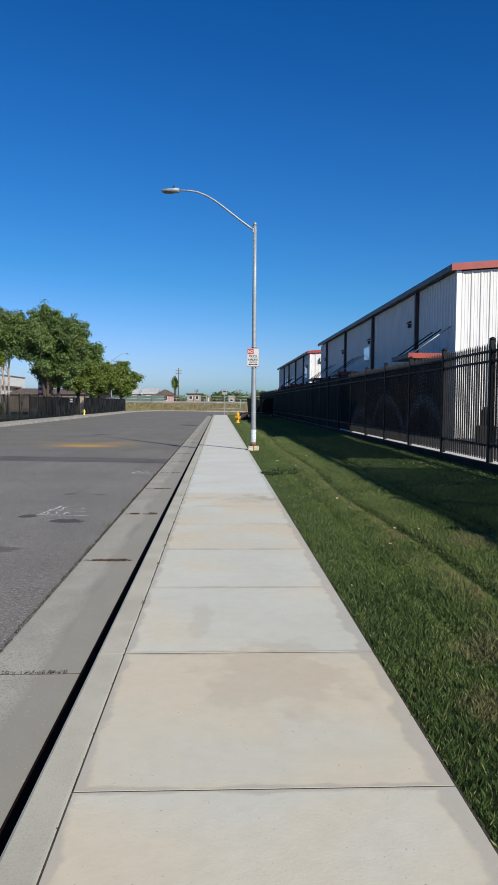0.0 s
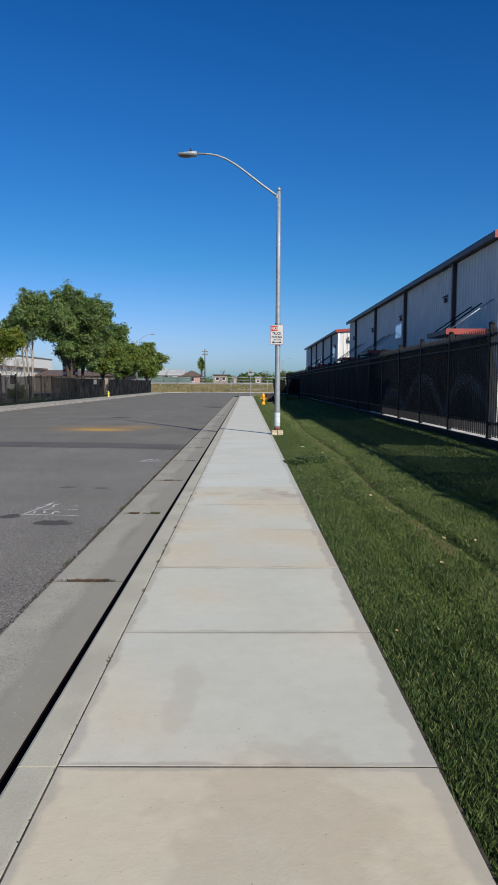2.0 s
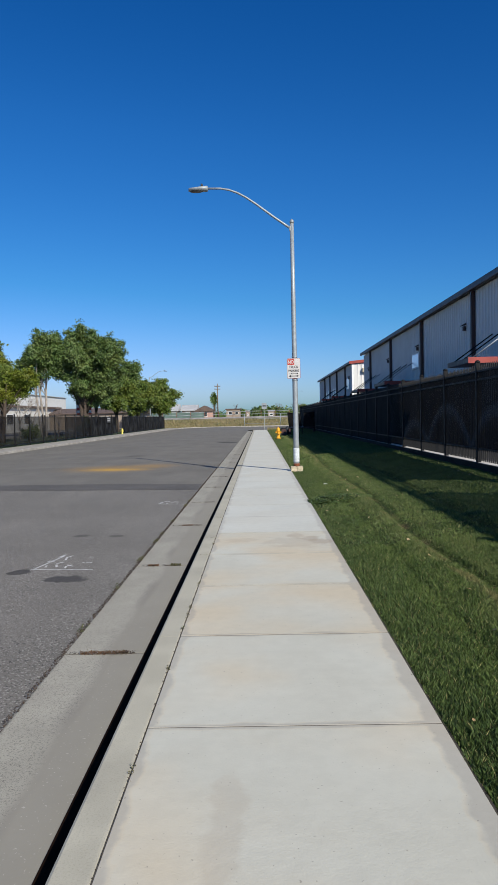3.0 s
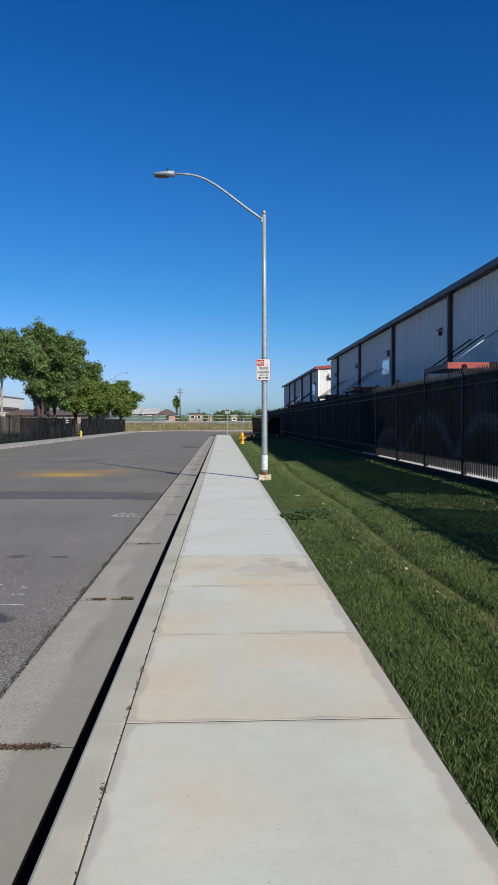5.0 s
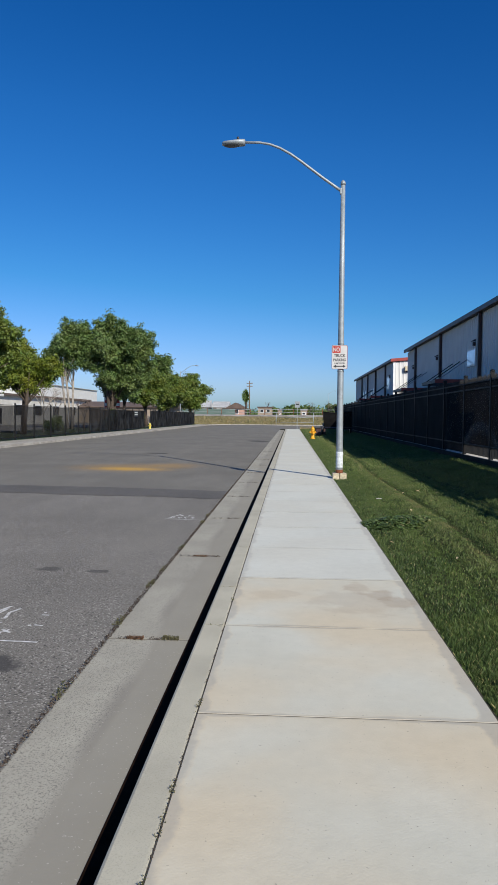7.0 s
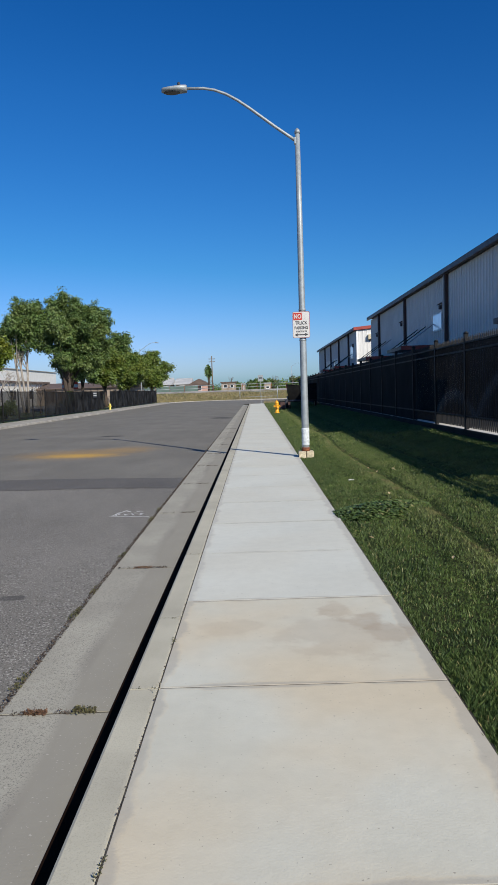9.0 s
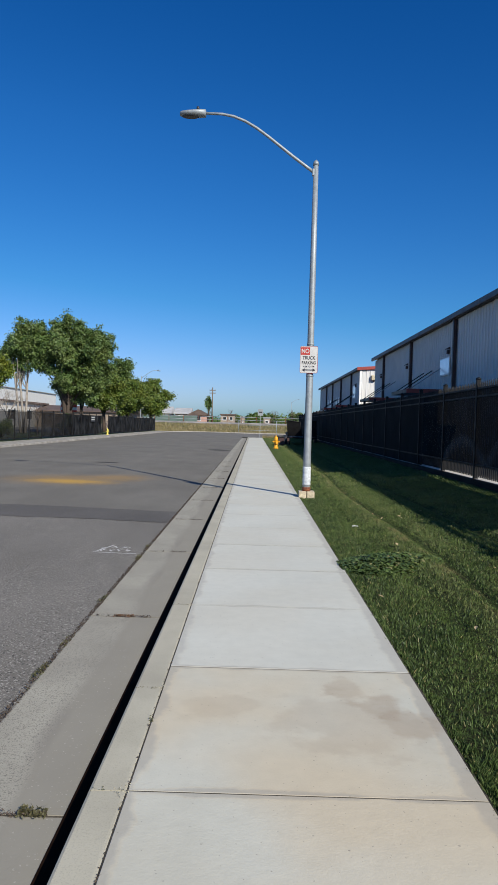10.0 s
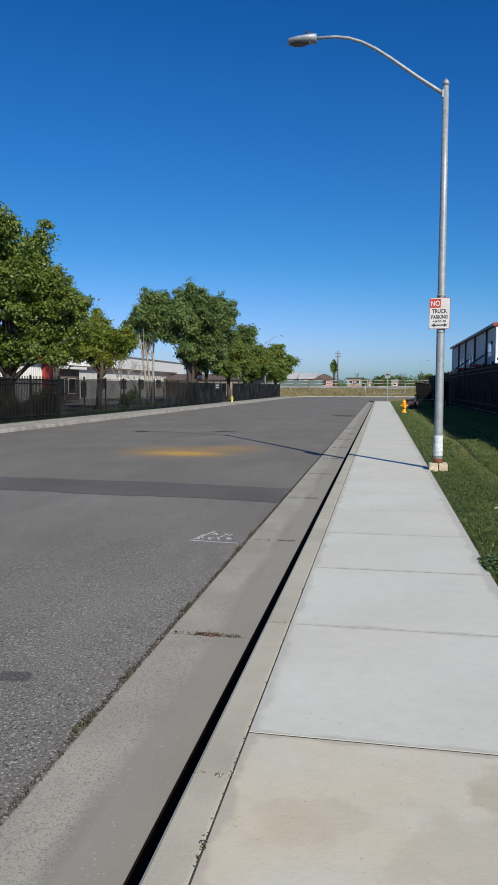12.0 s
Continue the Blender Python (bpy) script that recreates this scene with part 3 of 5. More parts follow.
def weed_patch():
    """A clump of broad clover leaves at the rim of the walk."""
    r = np.random.default_rng(8)
    n = 7000
    u, v = r.uniform(-1, 1, n), r.uniform(-1, 1, n)
    keep = u * u + v * v < 1
    u, v = u[keep], v[keep]
    n = len(u)
    x = 2.1 + 0.68 * u
    y = 12.7 + 0.55 * v + 0.2 * u
    keep = x > 1.49
    x, y, u, v = x[keep], y[keep], u[keep], v[keep]
    n = len(x)
    z = -0.03 + 0.1 * np.clip((x - 1.52) / 3.8, 0, 1) + 0.09 * (1 - u * u - v * v) * r.uniform(0.4, 1, n) + 0.025
    s = r.uniform(0.014, 0.03, n)
    a = r.uniform(0, 6.28, n)
    tilt = r.uniform(-0.5, 0.5, (n, 2))
    V = np.zeros((n, 5, 3), np.float32)
    for k, (p, q) in enumerate(((-1, 0), (-0.4, -0.6), (0.8, -0.35), (0.8, 0.45), (-0.4, 0.6))):
        dx, dy = (np.cos(a) * p - np.sin(a) * q) * s, (np.sin(a) * p + np.cos(a) * q) * s
        V[:, k] = np.stack([x + dx, y + dy, z + dx * tilt[:, 0] + dy * tilt[:, 1]], 1)
    tagged(loose("clover_patch", V.reshape(-1, 3), 5, M_BLADE), "bushy clump of clover beside the walk", "weeds", kind="stuff")


weed_patch()


def leaf_mesh():
    bm = bmesh.new()
    rim = [(-0.5, 0, 0.05), (-0.2, -0.3, 0.12), (0.2, -0.28, 0.1), (0.55, 0, 0.02), (0.2, 0.28, 0.14), (-0.2, 0.3, 0.1)]
    vs = [bm.verts.new(p) for p in rim]
    mid = bm.verts.new((0, 0, 0.0))
    for i in range(6):
        bm.faces.new((mid, vs[i], vs[(i + 1) % 6]))
    return mesh_of("leaf", bm, M_LEAF_DRY)


LEAF = leaf_mesh()
leaf_rng = random.Random(3)
for i in range(70):
    y = leaf_rng.uniform(0, 17) if i < 55 else leaf_rng.uniform(17, 40)
    x = leaf_rng.choice([leaf_rng.uniform(1.6, 5.0), leaf_rng.uniform(2.2, 3.4)])
    ob = new("fallen_leaf", LEAF)
    s = leaf_rng.uniform(0.03, 0.062)
    ob.location, ob.scale = (x, y, float(lawn_z(x, y)) + 0.04), (s, s, s)
    ob.rotation_euler = (leaf_rng.uniform(-0.5, 0.5), leaf_rng.uniform(-0.5, 0.5), leaf_rng.uniform(0, 6))
    tagged(ob, "dry brown fallen leaf on the grass", "leaf", "leaves on the lawn")
bm = bmesh.new()
vs = [bm.verts.new(p) for p in ((-0.05, -0.025, 0), (0.0, -0.035, 0.006), (0.05, -0.02, 0.002), (0.045, 0.02, 0.008), (-0.01, 0.03, 0.012), (-0.045, 0.02, 0.006))]
bm.faces.new(vs)
scrap = obj("paper_scrap", bmesh.ops.solidify(bm, geom=bm.faces[:], thickness=0.004) and bm, M_WHITE)
scrap.location = (2.08, 15.4, float(lawn_z(2.08, 15.4)) + 0.05)
tagged(scrap, "crumpled white paper scrap on the lawn", "litter")


# ---- fence kerb wall and picket fence ----
FX = 5.37
F0, PITCH, NP = -14.12, 2.63, 37
FZ0, FZT = 0.50, 2.60
# separate front face, coloured near-black for the shade below the fence
curb_wall = tagged(obj("fence_footing", prism(bmesh.new(), [(5.30, 0.0), (5.30, 0.485), (5.315, 0.495), (5.345, 0.495), (5.345, 0.0)], -15, 84), M_FOOTING_SHADE),
                   "low footing wall under the fence, coloured dark for shade", "footing", kind="structure")
tagged(obj("footing_top", boxed(5.347, 5.74, -15, 84, 0.1, 0.50, bevel=0.006), M_WALL_CURB), "pale concrete strip carrying the fence", "footing", kind="structure")
yard = tagged(obj("yard_paving", boxed(5.74, 60, -20, 120, 0.0, 0.44), M_YARD), "grey asphalt yard behind the fence", "paving", kind="structure")
fence = thing("picket_fence", "black steel picket fence with dark screen cloth", "fence")
me_post = mesh_of("post", (lambda bm: lathe(box(bm, -0.045, 0.045, -0.045, 0.045, 0, 2.16, 0.004), [(0.06, 2.16), (0.06, 2.19), (0.02, 2.215)], sides=8))(bmesh.new()), M_BLACK)
me_picket = mesh_of("picket", (lambda bm: (box(bm, -0.0125, 0.0125, -0.0125, 0.0125, 0.04, 2.06),
                                           [bm.faces.new([bm.verts.new(p) for p in q]) for q in (((-0.0125, -0.0125, 2.06), (0.0125, -0.0125, 2.06), (0, 0, 2.13)), ((0.0125, -0.0125, 2.06), (0.0125, 0.0125, 2.06), (0, 0, 2.13)), ((0.0125, 0.0125, 2.06), (-0.0125, 0.0125, 2.06), (0, 0, 2.13)), ((-0.0125, 0.0125, 2.06), (-0.0125, -0.0125, 2.06), (0, 0, 2.13)))], bm)[2])(bmesh.new()), M_BLACK)
me_rail = mesh_of("rail", boxed(-0.032, 0.022, 0.04, PITCH - 0.04, -0.02, 0.02, bevel=0.004), M_BLACK)
far_pickets = bmesh.new()
for i in range(NP):
    y = F0 + i * PITCH
    share("post", me_post, fence, (FX, y, FZ0))
    if i == NP - 1:
        break
    for z in (0.30, 1.79, 1.97):
        share("rail", me_rail, fence, (FX, y, FZ0 + z))
    for k in range(1, 22):
        yy = y + k * PITCH / 22
        if 5.5 < yy < 40:
            share("picket", me_picket, fence, (FX, yy, FZ0))
        else:
            box(far_pickets, FX - 0.0125, FX + 0.0125, yy - 0.0125, yy + 0.0125, FZ0 + 0.04, FZ0 + 2.11)
tagged(part("picket", far_pickets, M_BLACK, fence), kind="stuff")
for y0, y1, z0, mat, lab in ((-14.0, 9.50, 0.82, M_SCREEN_OPEN, "black open-weave screen cloth with faint sprinkler arcs"), (12.3, 24.9, 0.82, M_SCREEN_NEAR, "dusty black screen cloth with dried sprinkler arcs"), (24.9, 80.4, 0.505, M_SCREEN, "black screen cloth")):
    part("screen", boxed(FX - 0.0185, FX - 0.0145, y0, y1, z0, FZ0 + 1.95), mat, fence, lab)


# ---- warehouses ----
def ribbed(bm, a, b, z0, ztop, out, step=0.3, rib=0.045, depth=0.03):
    """Ribbed sheet from a to b (points on the ground); ztop gives the top at each distance."""
    a, b, out = Vector((*a, 0)), Vector((*b, 0)), Vector((*out, 0))
    L = (b - a).length
    d = (b - a) / L
    prof = []
    s = 0.0
    while s < L:
        for ds, o in ((0, 0), (step * 0.12, 0), (step * 0.15, depth * 0.3), (step * 0.21, depth * 0.3), (step * 0.24, 0), (step * 0.5 - rib, 0), (step * 0.5 - rib * 0.45, depth), (step * 0.5 + rib * 0.45, depth), (step * 0.5 + rib, 0), (step * 0.76, 0), (step * 0.79, depth * 0.3), (step * 0.85, depth * 0.3), (step * 0.88, 0)):
            if s + ds < L:
                prof.append((s + ds, o))
        s += step
    prof.append((L, 0))
    prev = None
    for s, o in prof:
        p = a + d * s + out * o
        cur = (bm.verts.new((p.x, p.y, z0)), bm.verts.new((p.x, p.y, ztop(s))))
        if prev:
            bm.faces.new((prev[0], cur[0], cur[1], prev[1]))
        prev = cur
    return bm


WX = 8.08


def warehouse(y0, y1, eave, trims, lamps, canopies, windows, doors, label):
    w = thing("warehouse", label, "building")
    width, slope, base = 24.0, 0.085, 0.44
    ridge = lambda s: eave - 0.22 + slope * min(s, width - s)
    part("side_wall", ribbed(bmesh.new(), (WX, y1), (WX, y0), base, lambda s: eave - 0.2, (-1, 0)), M_SIDING, w)
    part("front_wall", ribbed(bmesh.new(), (WX, y0), (WX + width, y0), base, ridge, (0, -1)), M_SIDING, w)
    part("back_wall", ribbed(bmesh.new(), (WX + width, y1), (WX, y1), base, ridge, (0, 1)), M_SIDING, w)
    part("far_wall", ribbed(bmesh.new(), (WX + width, y0), (WX + width, y1), base, lambda s: eave - 0.2, (1, 0)), M_SIDING, w)
    bm = bmesh.new()
    e = 0.16
    prism(bm, [(WX - e, eave - 0.06), (WX + width / 2, eave - 0.06 + slope * (width / 2 + e)), (WX + width + e, eave - 0.06),
               (WX + width + e, eave - 0.14), (WX + width / 2, eave - 0.14 + slope * (width / 2 + e)), (WX - e, eave - 0.14)], y0 - 0.08, y1 + 0.08)
    part("roof", bm, M_ROOF, w)
    part("gutter", boxed(WX - e - 0.1, WX - e, y0 - 0.13, y1 + 0.1, eave - 0.2, eave - 0.01, bevel=0.02), M_TRIM_AND_SHADE, w, "dark brown eave gutter")
    bm = bmesh.new()
    for xa, xb in ((WX - e - 0.1, WX + width / 2), (WX + width + e, WX + width / 2)):
        za, zb = eave - 0.03, eave - 0.03 + slope * (width / 2 + e)
        a = [bm.verts.new((x, y, z)) for y in (y0 - 0.17, y0 - 0.085) for x, z in ((xa, za - 0.19), (xb, zb - 0.19), (xb, zb + 0.03), (xa, za + 0.03))]
        for q in ((0, 1, 2, 3), (7, 6, 5, 4), (0, 4, 5, 1), (1, 5, 6, 2), (2, 6, 7, 3), (3, 7, 4, 0)):
            bm.faces.new([a[i] for i in q])
    bmesh.ops.recalc_face_normals(bm, faces=bm.faces)
    part("rake_trim", bm, M_TRIM_RED, w, "red painted rake trim")
    part("corner_trim", boxed(WX - 0.055, WX + 0.1, y0 - 0.05, y0 + 0.02, base, eave - 0.2), M_WHITE, w)
    for y in trims:
        part("downspout", boxed(WX - 0.17, WX - 0.035, y - 0.075, y + 0.075, base, eave - 0.2, bevel=0.015), M_TRIM_AND_SHADE, w, "dark brown downspout")
    for y in lamps:
        lamp = part("wall_lamp", boxed(WX - 0.14, WX - 0.035, y - 0.06, y + 0.06, 4.5, 4.66, bevel=0.02), M_TRIM_AND_SHADE, w, "small dark wall lamp")
        part("hood", prism(bmesh.new(), [(WX - 0.04, 4.78), (WX - 0.2, 4.69), (WX - 0.2, 4.66), (WX - 0.04, 4.70)], y - 0.08, y + 0.08), M_TRIM_AND_SHADE, lamp)
    for y, L in canopies:
        # dark colour puts the shade on the long edge into the canopy; lit end stays red
        c = part("canopy", boxed(WX - 1.42, WX - 0.03, y + 0.025, y + L, 3.02, 3.16), M_TRIM_AND_SHADE, w, "flat entrance canopy, coloured dark for its shaded edge")
        part("fascia", boxed(WX - 1.45, WX - 0.03, y - 0.02, y + 0.022, 3.0, 3.17), M_TRIM_RED, c, "red canopy end fascia")
        for k in range(3):
            yy = y + 0.15 + (L - 0.3) * k / 2
            part("tie_rod", tubed([(WX - 1.3, yy, 3.15), (WX - 0.03, yy, 4.05)], 0.022, 6), M_GALV if k == 0 else M_BLACK, c)
    for ya, yb, za, zb in windows:
        f = part("window", boxed(WX - 0.06, WX - 0.032, ya - 0.06, yb + 0.06, za - 0.06, zb + 0.06), M_WHITE, w)
        part("pane", boxed(WX - 0.072, WX - 0.064, ya, yb, za, zb), M_GLASS_REFLECTION, f, "glass pane coloured pale for its bright reflection")
    for xa, xb, zb in doors:
        d = part("roller_door", boxed(xa, xb, y0 - 0.06, y0 - 0.03, base, zb), M_TRIM_AND_SHADE, w, "dark roller door")
        for k in range(int((zb - base) / 0.25)):
            part("slat", boxed(xa + 0.05, xb - 0.05, y0 - 0.075, y0 - 0.062, base + 0.02 + k * 0.25, base + 0.25 + k * 0.25), M_BLACK, d)
    return w


# near-white base colour paints in the bright reflection on the panes
M_GLASS_REFLECTION = plain("glass_reflection_pale", (0.80, 0.84, 0.90), 0.12, 0.25, vary=0.1)
warehouse(19.4, 49.2, 5.93, (23.7, 31.3, 38.7, 45.8), (24.75, 32.2, 39.6, 46.6), ((19.75, 2.3), (33.2, 3.2), (42.4, 3.4)),
          ((32.1, 33.4, 3.75, 4.35),), (), "white ribbed metal warehouse with red trim")
warehouse(55.4, 85.5, 5.85, (59.4, 65.8, 72.2, 77.8), (57.0,), ((57.6, 2.4), (66.5, 3.0)),
          ((57.2, 58.6, 3.75, 4.6), (67.2, 67.8, 3.2, 4.1), (69, 69.6, 3.2, 4.1), (74, 74.6, 3.2, 4.1), (76, 76.6, 3.2, 4.1)), (), "white metal warehouse with red trim behind the fence")
cover = thing("equipment_cover", "dark cloth-covered equipment standing in the yard", "equipment", (7.75, 15.9, 0.44))
cover.scale = (0.85, 0.85, 0.95)
part("body", boxed(-0.26, 0.26, -0.24, 0.24, 0, 0.55, bevel=0.06), M_BLACK, cover)
part("column", lathe(bmesh.new(), [(0.17, 0.54), (0.16, 0.9), (0.15, 1.0), (0.1, 1.06), (0.02, 1.08)], sides=14), M_BLACK, cover)
# a lamp and a stair on the second gable
gl = tagged(obj("flood_light", boxed(8.85, 9.2, 55.12, 55.33, 4.95, 5.3, bevel=0.03), M_BLOCK), "pale box floodlight on the gable wall", "lamp")
part("bracket", boxed(8.95, 9.1, 55.3, 55.38, 4.85, 4.95), M_TRIM_AND_SHADE, gl)


# ---- street lamp with its sign ----
def street_lamp(x, y, h, label, detail=True):
    p = thing("street_lamp", label, "street lamp", (x, y, 0))
    part("pole", tubed([(0, 0, 0.1), (0, 0, 0.3), (0, 0, 2.5), (0, 0, 5.0), (0, 0, h)], [0.085, 0.083, 0.076, 0.066, 0.054], 20), M_GALV, p)
    part("cap", lathe(bmesh.new(), [(0.062, h), (0.064, h + 0.05), (0.05, h + 0.085), (0.015, h + 0.12)]), M_GALV, p)
    k = h - 6.94
    arm = [(-0.03, 0, 6.79), (-0.25, 0, 6.945), (-0.504, 0, 7.125), (-1.04, 0, 7.53), (-1.3, 0, 7.71), (-1.55, 0, 7.85), (-1.8, 0, 7.945), (-2.05, 0, 7.99), (-2.48, 0, 8.0)]
    part("arm", tubed([(a, b, c + k) for a, b, c in arm], [0.036, 0.035, 0.034, 0.032, 0.031, 0.03, 0.029, 0.028, 0.028], 12), M_GALV, p)
    part("arm_clamp", boxed(-0.075, 0.02, -0.045, 0.045, 6.72 + k, 6.86 + k, bevel=0.012), M_GALV, p)
    bm = bmesh.new()
    prof = [(-2.40, 0.07, 0.05, -0.07), (-2.415, 0.10, 0.068, -0.085), (-2.55, 0.13, 0.064, -0.09), (-2.68, 0.145, 0.03, -0.09), (-2.82, 0.135, -0.012, -0.085), (-2.92, 0.095, -0.038, -0.08), (-2.965, 0.04, -0.058, -0.075)]
    rings = []
    for px, hw, zt, zb in prof:
        rings.append([bm.verts.new((px, math.cos(a) * hw, 8.0 + k + (zt if math.sin(a) > 0 else zb) * abs(math.sin(a)) ** 0.7)) for a in (math.pi * 2 * j / 14 for j in range(14))])
    for a, b in zip(rings, rings[1:]):
        for j in range(14):
            bm.faces.new((a[j], a[(j + 1) % 14], b[(j + 1) % 14], b[j])).smooth = True
    bm.faces.new(rings[0])
    bm.faces.new(rings[-1])
    bmesh.ops.recalc_face_normals(bm, faces=bm.faces)
    head = part("lamp_head", bm, M_GALV, p, "grey cobra lamp head")
    lens = bmesh.new()
    for dz, grow in ((-0.098, 0.82), (-0.090, 0.97), (-0.078, 1.0)):
        for q in range(20):
            lens.verts.new((-2.735 + 0.19 * grow * math.cos(math.pi * q / 10), 0.105 * grow * math.sin(math.pi * q / 10), 8.0 + k + dz))
    lens.verts.ensure_lookup_table()
    lens.faces.new(lens.verts[:20])
    for row in (0, 20):
        for q in range(20):
            w = (q + 1) % 20
            lens.faces.new([lens.verts[i] for i in (row + q, row + w, row + 20 + w, row + 20 + q)])
    bmesh.ops.recalc_face_normals(lens, faces=lens.faces)
    part("lens", lens, M_DARK_GLASS, head, "dull glass lens")
    part("photocell", lathe(bmesh.new(), [(0.03, 8.06 + k), (0.035, 8.1 + k), (0.03, 8.13 + k), (0.01, 8.145 + k)], (-2.58, 0, 0)), M_INK, head)
    if detail:
        for s in (-1, 1):
            part("base_block", boxed(0.006 * s if s > 0 else -0.17, 0.17 if s > 0 else -0.006, -0.17, 0.17, -0.06, 0.13, bevel=0.02), M_BLOCK, p, "cream concrete base half")
        part("rust_band", lathe(bmesh.new(), [(0.089, 0.125), (0.091, 0.2), (0.0865, 0.215)]), M_RUST, p, "rusted foot of the pole")
        rw = random.Random(2)
        part("worn_wrap", lathe(bmesh.new(), [(0.0845 + rw.uniform(0, 0.006), 0.26 + 0.022 * i) for i in range(19)], sides=24), M_WRAP, p, "peeling white wrap")
        for z in (2.62, 3.30):
            part("strap", lathe(bmesh.new(), [(0.079, z), (0.081, z + 0.02), (0.079, z + 0.04)]), M_GALV, p)
    return p


street_lamp(1.675, 20.0, 7.17, "tall galvanised street lamp on a concrete base")
far_lamp = street_lamp(-17.2, 114.0, 8.4, "tall galvanised street lamp across the street", False)
far_lamp.rotation_euler = (0, 0, math.pi)
far2 = copy_thing(far_lamp, pose(-24, 205, 1.4))
far3 = copy_thing(far_lamp, pose(14, 260, 1.4, 0, 0, 180))
for f in (far2, far3):
    f["label"] = "distant street lamp beyond the railway bank"


def words(text, size, mat, parent, x, z, y, name="lettering"):
    cu = bpy.data.curves.new(name, "FONT")
    cu.body, cu.size, cu.align_x, cu.extrude, cu.offset = text, size, "CENTER", 0.0012, size * 0.022
    tmp = bpy.data.objects.new(name, cu)
    me = bpy.data.meshes.new_from_object(tmp)
    bpy.data.objects.remove(tmp)
    me.materials.append(mat)
    ob = new(name, me)
    ob.parent = parent
    ob.location, ob.rotation_euler, ob.scale = (x, y, z), (math.pi / 2, 0, 0), (0.78, 1, 1)
    return ob


def plate(bm, w, h, r, y0, y1):
    """An upright plate with rounded corners, centred, facing -y."""
    ring = []
    for cx, cz, a0 in ((w / 2 - r, h / 2 - r, 0), (-w / 2 + r, h / 2 - r, 90), (-w / 2 + r, -h / 2 + r, 180), (w / 2 - r, -h / 2 + r, 270)):
        ring += [(cx + r * math.cos(radians(a0 + k * 22.5)), cz + r * math.sin(radians(a0 + k * 22.5))) for k in range(5)]
    return prism(bm, ring, y0, y1)


def parking_sign():
    s = thing("parking_sign", "white and red truck parking sign strapped to the lamp pole", "sign", (1.640, 19.905, 2.98))
    s.rotation_euler = (0, 0, radians(-7))
    part("plate", plate(bmesh.new(), 0.385, 0.585, 0.035, 0, 0.004), M_TRIM_RED, s)
    part("face", plate(bmesh.new(), 0.368, 0.568, 0.03, -0.003, -0.0005), M_SIGN, s, "weathered white sign face")
    part("red_field", boxed(-0.175, 0.02, -0.006, -0.0035, 0.105, 0.268, bevel=0.0008), M_RED, s, "red panel")
    words("NO", 0.135, M_SIGN, s, -0.078, 0.14, -0.0075)
    words("TRUCK", 0.105, M_INK, s, 0.0, 0.005, -0.0045)
    words("PARKING", 0.093, M_INK, s, 0.0, -0.098, -0.0045)
    words("6 AM TO 6 PM", 0.05, M_INK, s, 0.0, -0.165, -0.0045)
    bm = bmesh.new()
    z = -0.222
    for pts in (((-0.09, z - 0.011), (0.09, z - 0.011), (0.09, z + 0.011), (-0.09, z + 0.011)),
                ((-0.15, z), (-0.085, z - 0.036), (-0.085, z + 0.036)), ((0.15, z), (0.085, z + 0.036), (0.085, z - 0.036))):
        bm.faces.new([bm.verts.new((a, -0.0058 if len(pts) == 3 else -0.005, b)) for a, b in pts])
    part("arrow", bm, M_INK, s)


parking_sign()


# ---- hydrants ----
def hydrant(at, mat, label, turn=0.0):
    h = thing("fire_hydrant", label, "fire hydrant", at)
    h.rotation_euler = (0, 0, turn)
    part("barrel", lathe(bmesh.new(), [(0.16, 0.0), (0.17, 0.03), (0.17, 0.07), (0.115, 0.09), (0.105, 0.3), (0.11, 0.52), (0.13, 0.54), (0.135, 0.6), (0.12, 0.62)]), mat, h)
    part("bonnet", lathe(bmesh.new(), [(0.13, 0.62), (0.135, 0.66), (0.11, 0.74), (0.06, 0.80), (0.03, 0.81), (0.03, 0.86), (0.012, 0.87)]), mat, h)
    for a, r, z in ((0, 0.065, 0.46), (math.pi, 0.065, 0.46), (-math.pi / 2, 0.085, 0.40)):
        d = Vector((math.cos(a), math.sin(a), 0))
        o = part("outlet", tubed([d * 0.08 + Vector((0, 0, z)), d * 0.17 + Vector((0, 0, z)), d * 0.171 + Vector((0, 0, z)), d * 0.21 + Vector((0, 0, z))], [r * 0.8, r * 0.8, r, r], 12), mat, h)
        part("cap_nut", tubed([d * 0.21 + Vector((0, 0, z)), d * 0.245 + Vector((0, 0, z))], 0.02, 6), mat, o)
    return h


hydrant((1.95, 49.9, 0.0), M_YELLOW, "bright yellow fire hydrant on the grass verge", 0.3)
hydrant((-15.0, 79.0, -0.02), M_YELLOW_PALE, "pale yellow fire hydrant by the far fence", 2.8).scale = (0.8, 0.8, 0.8)


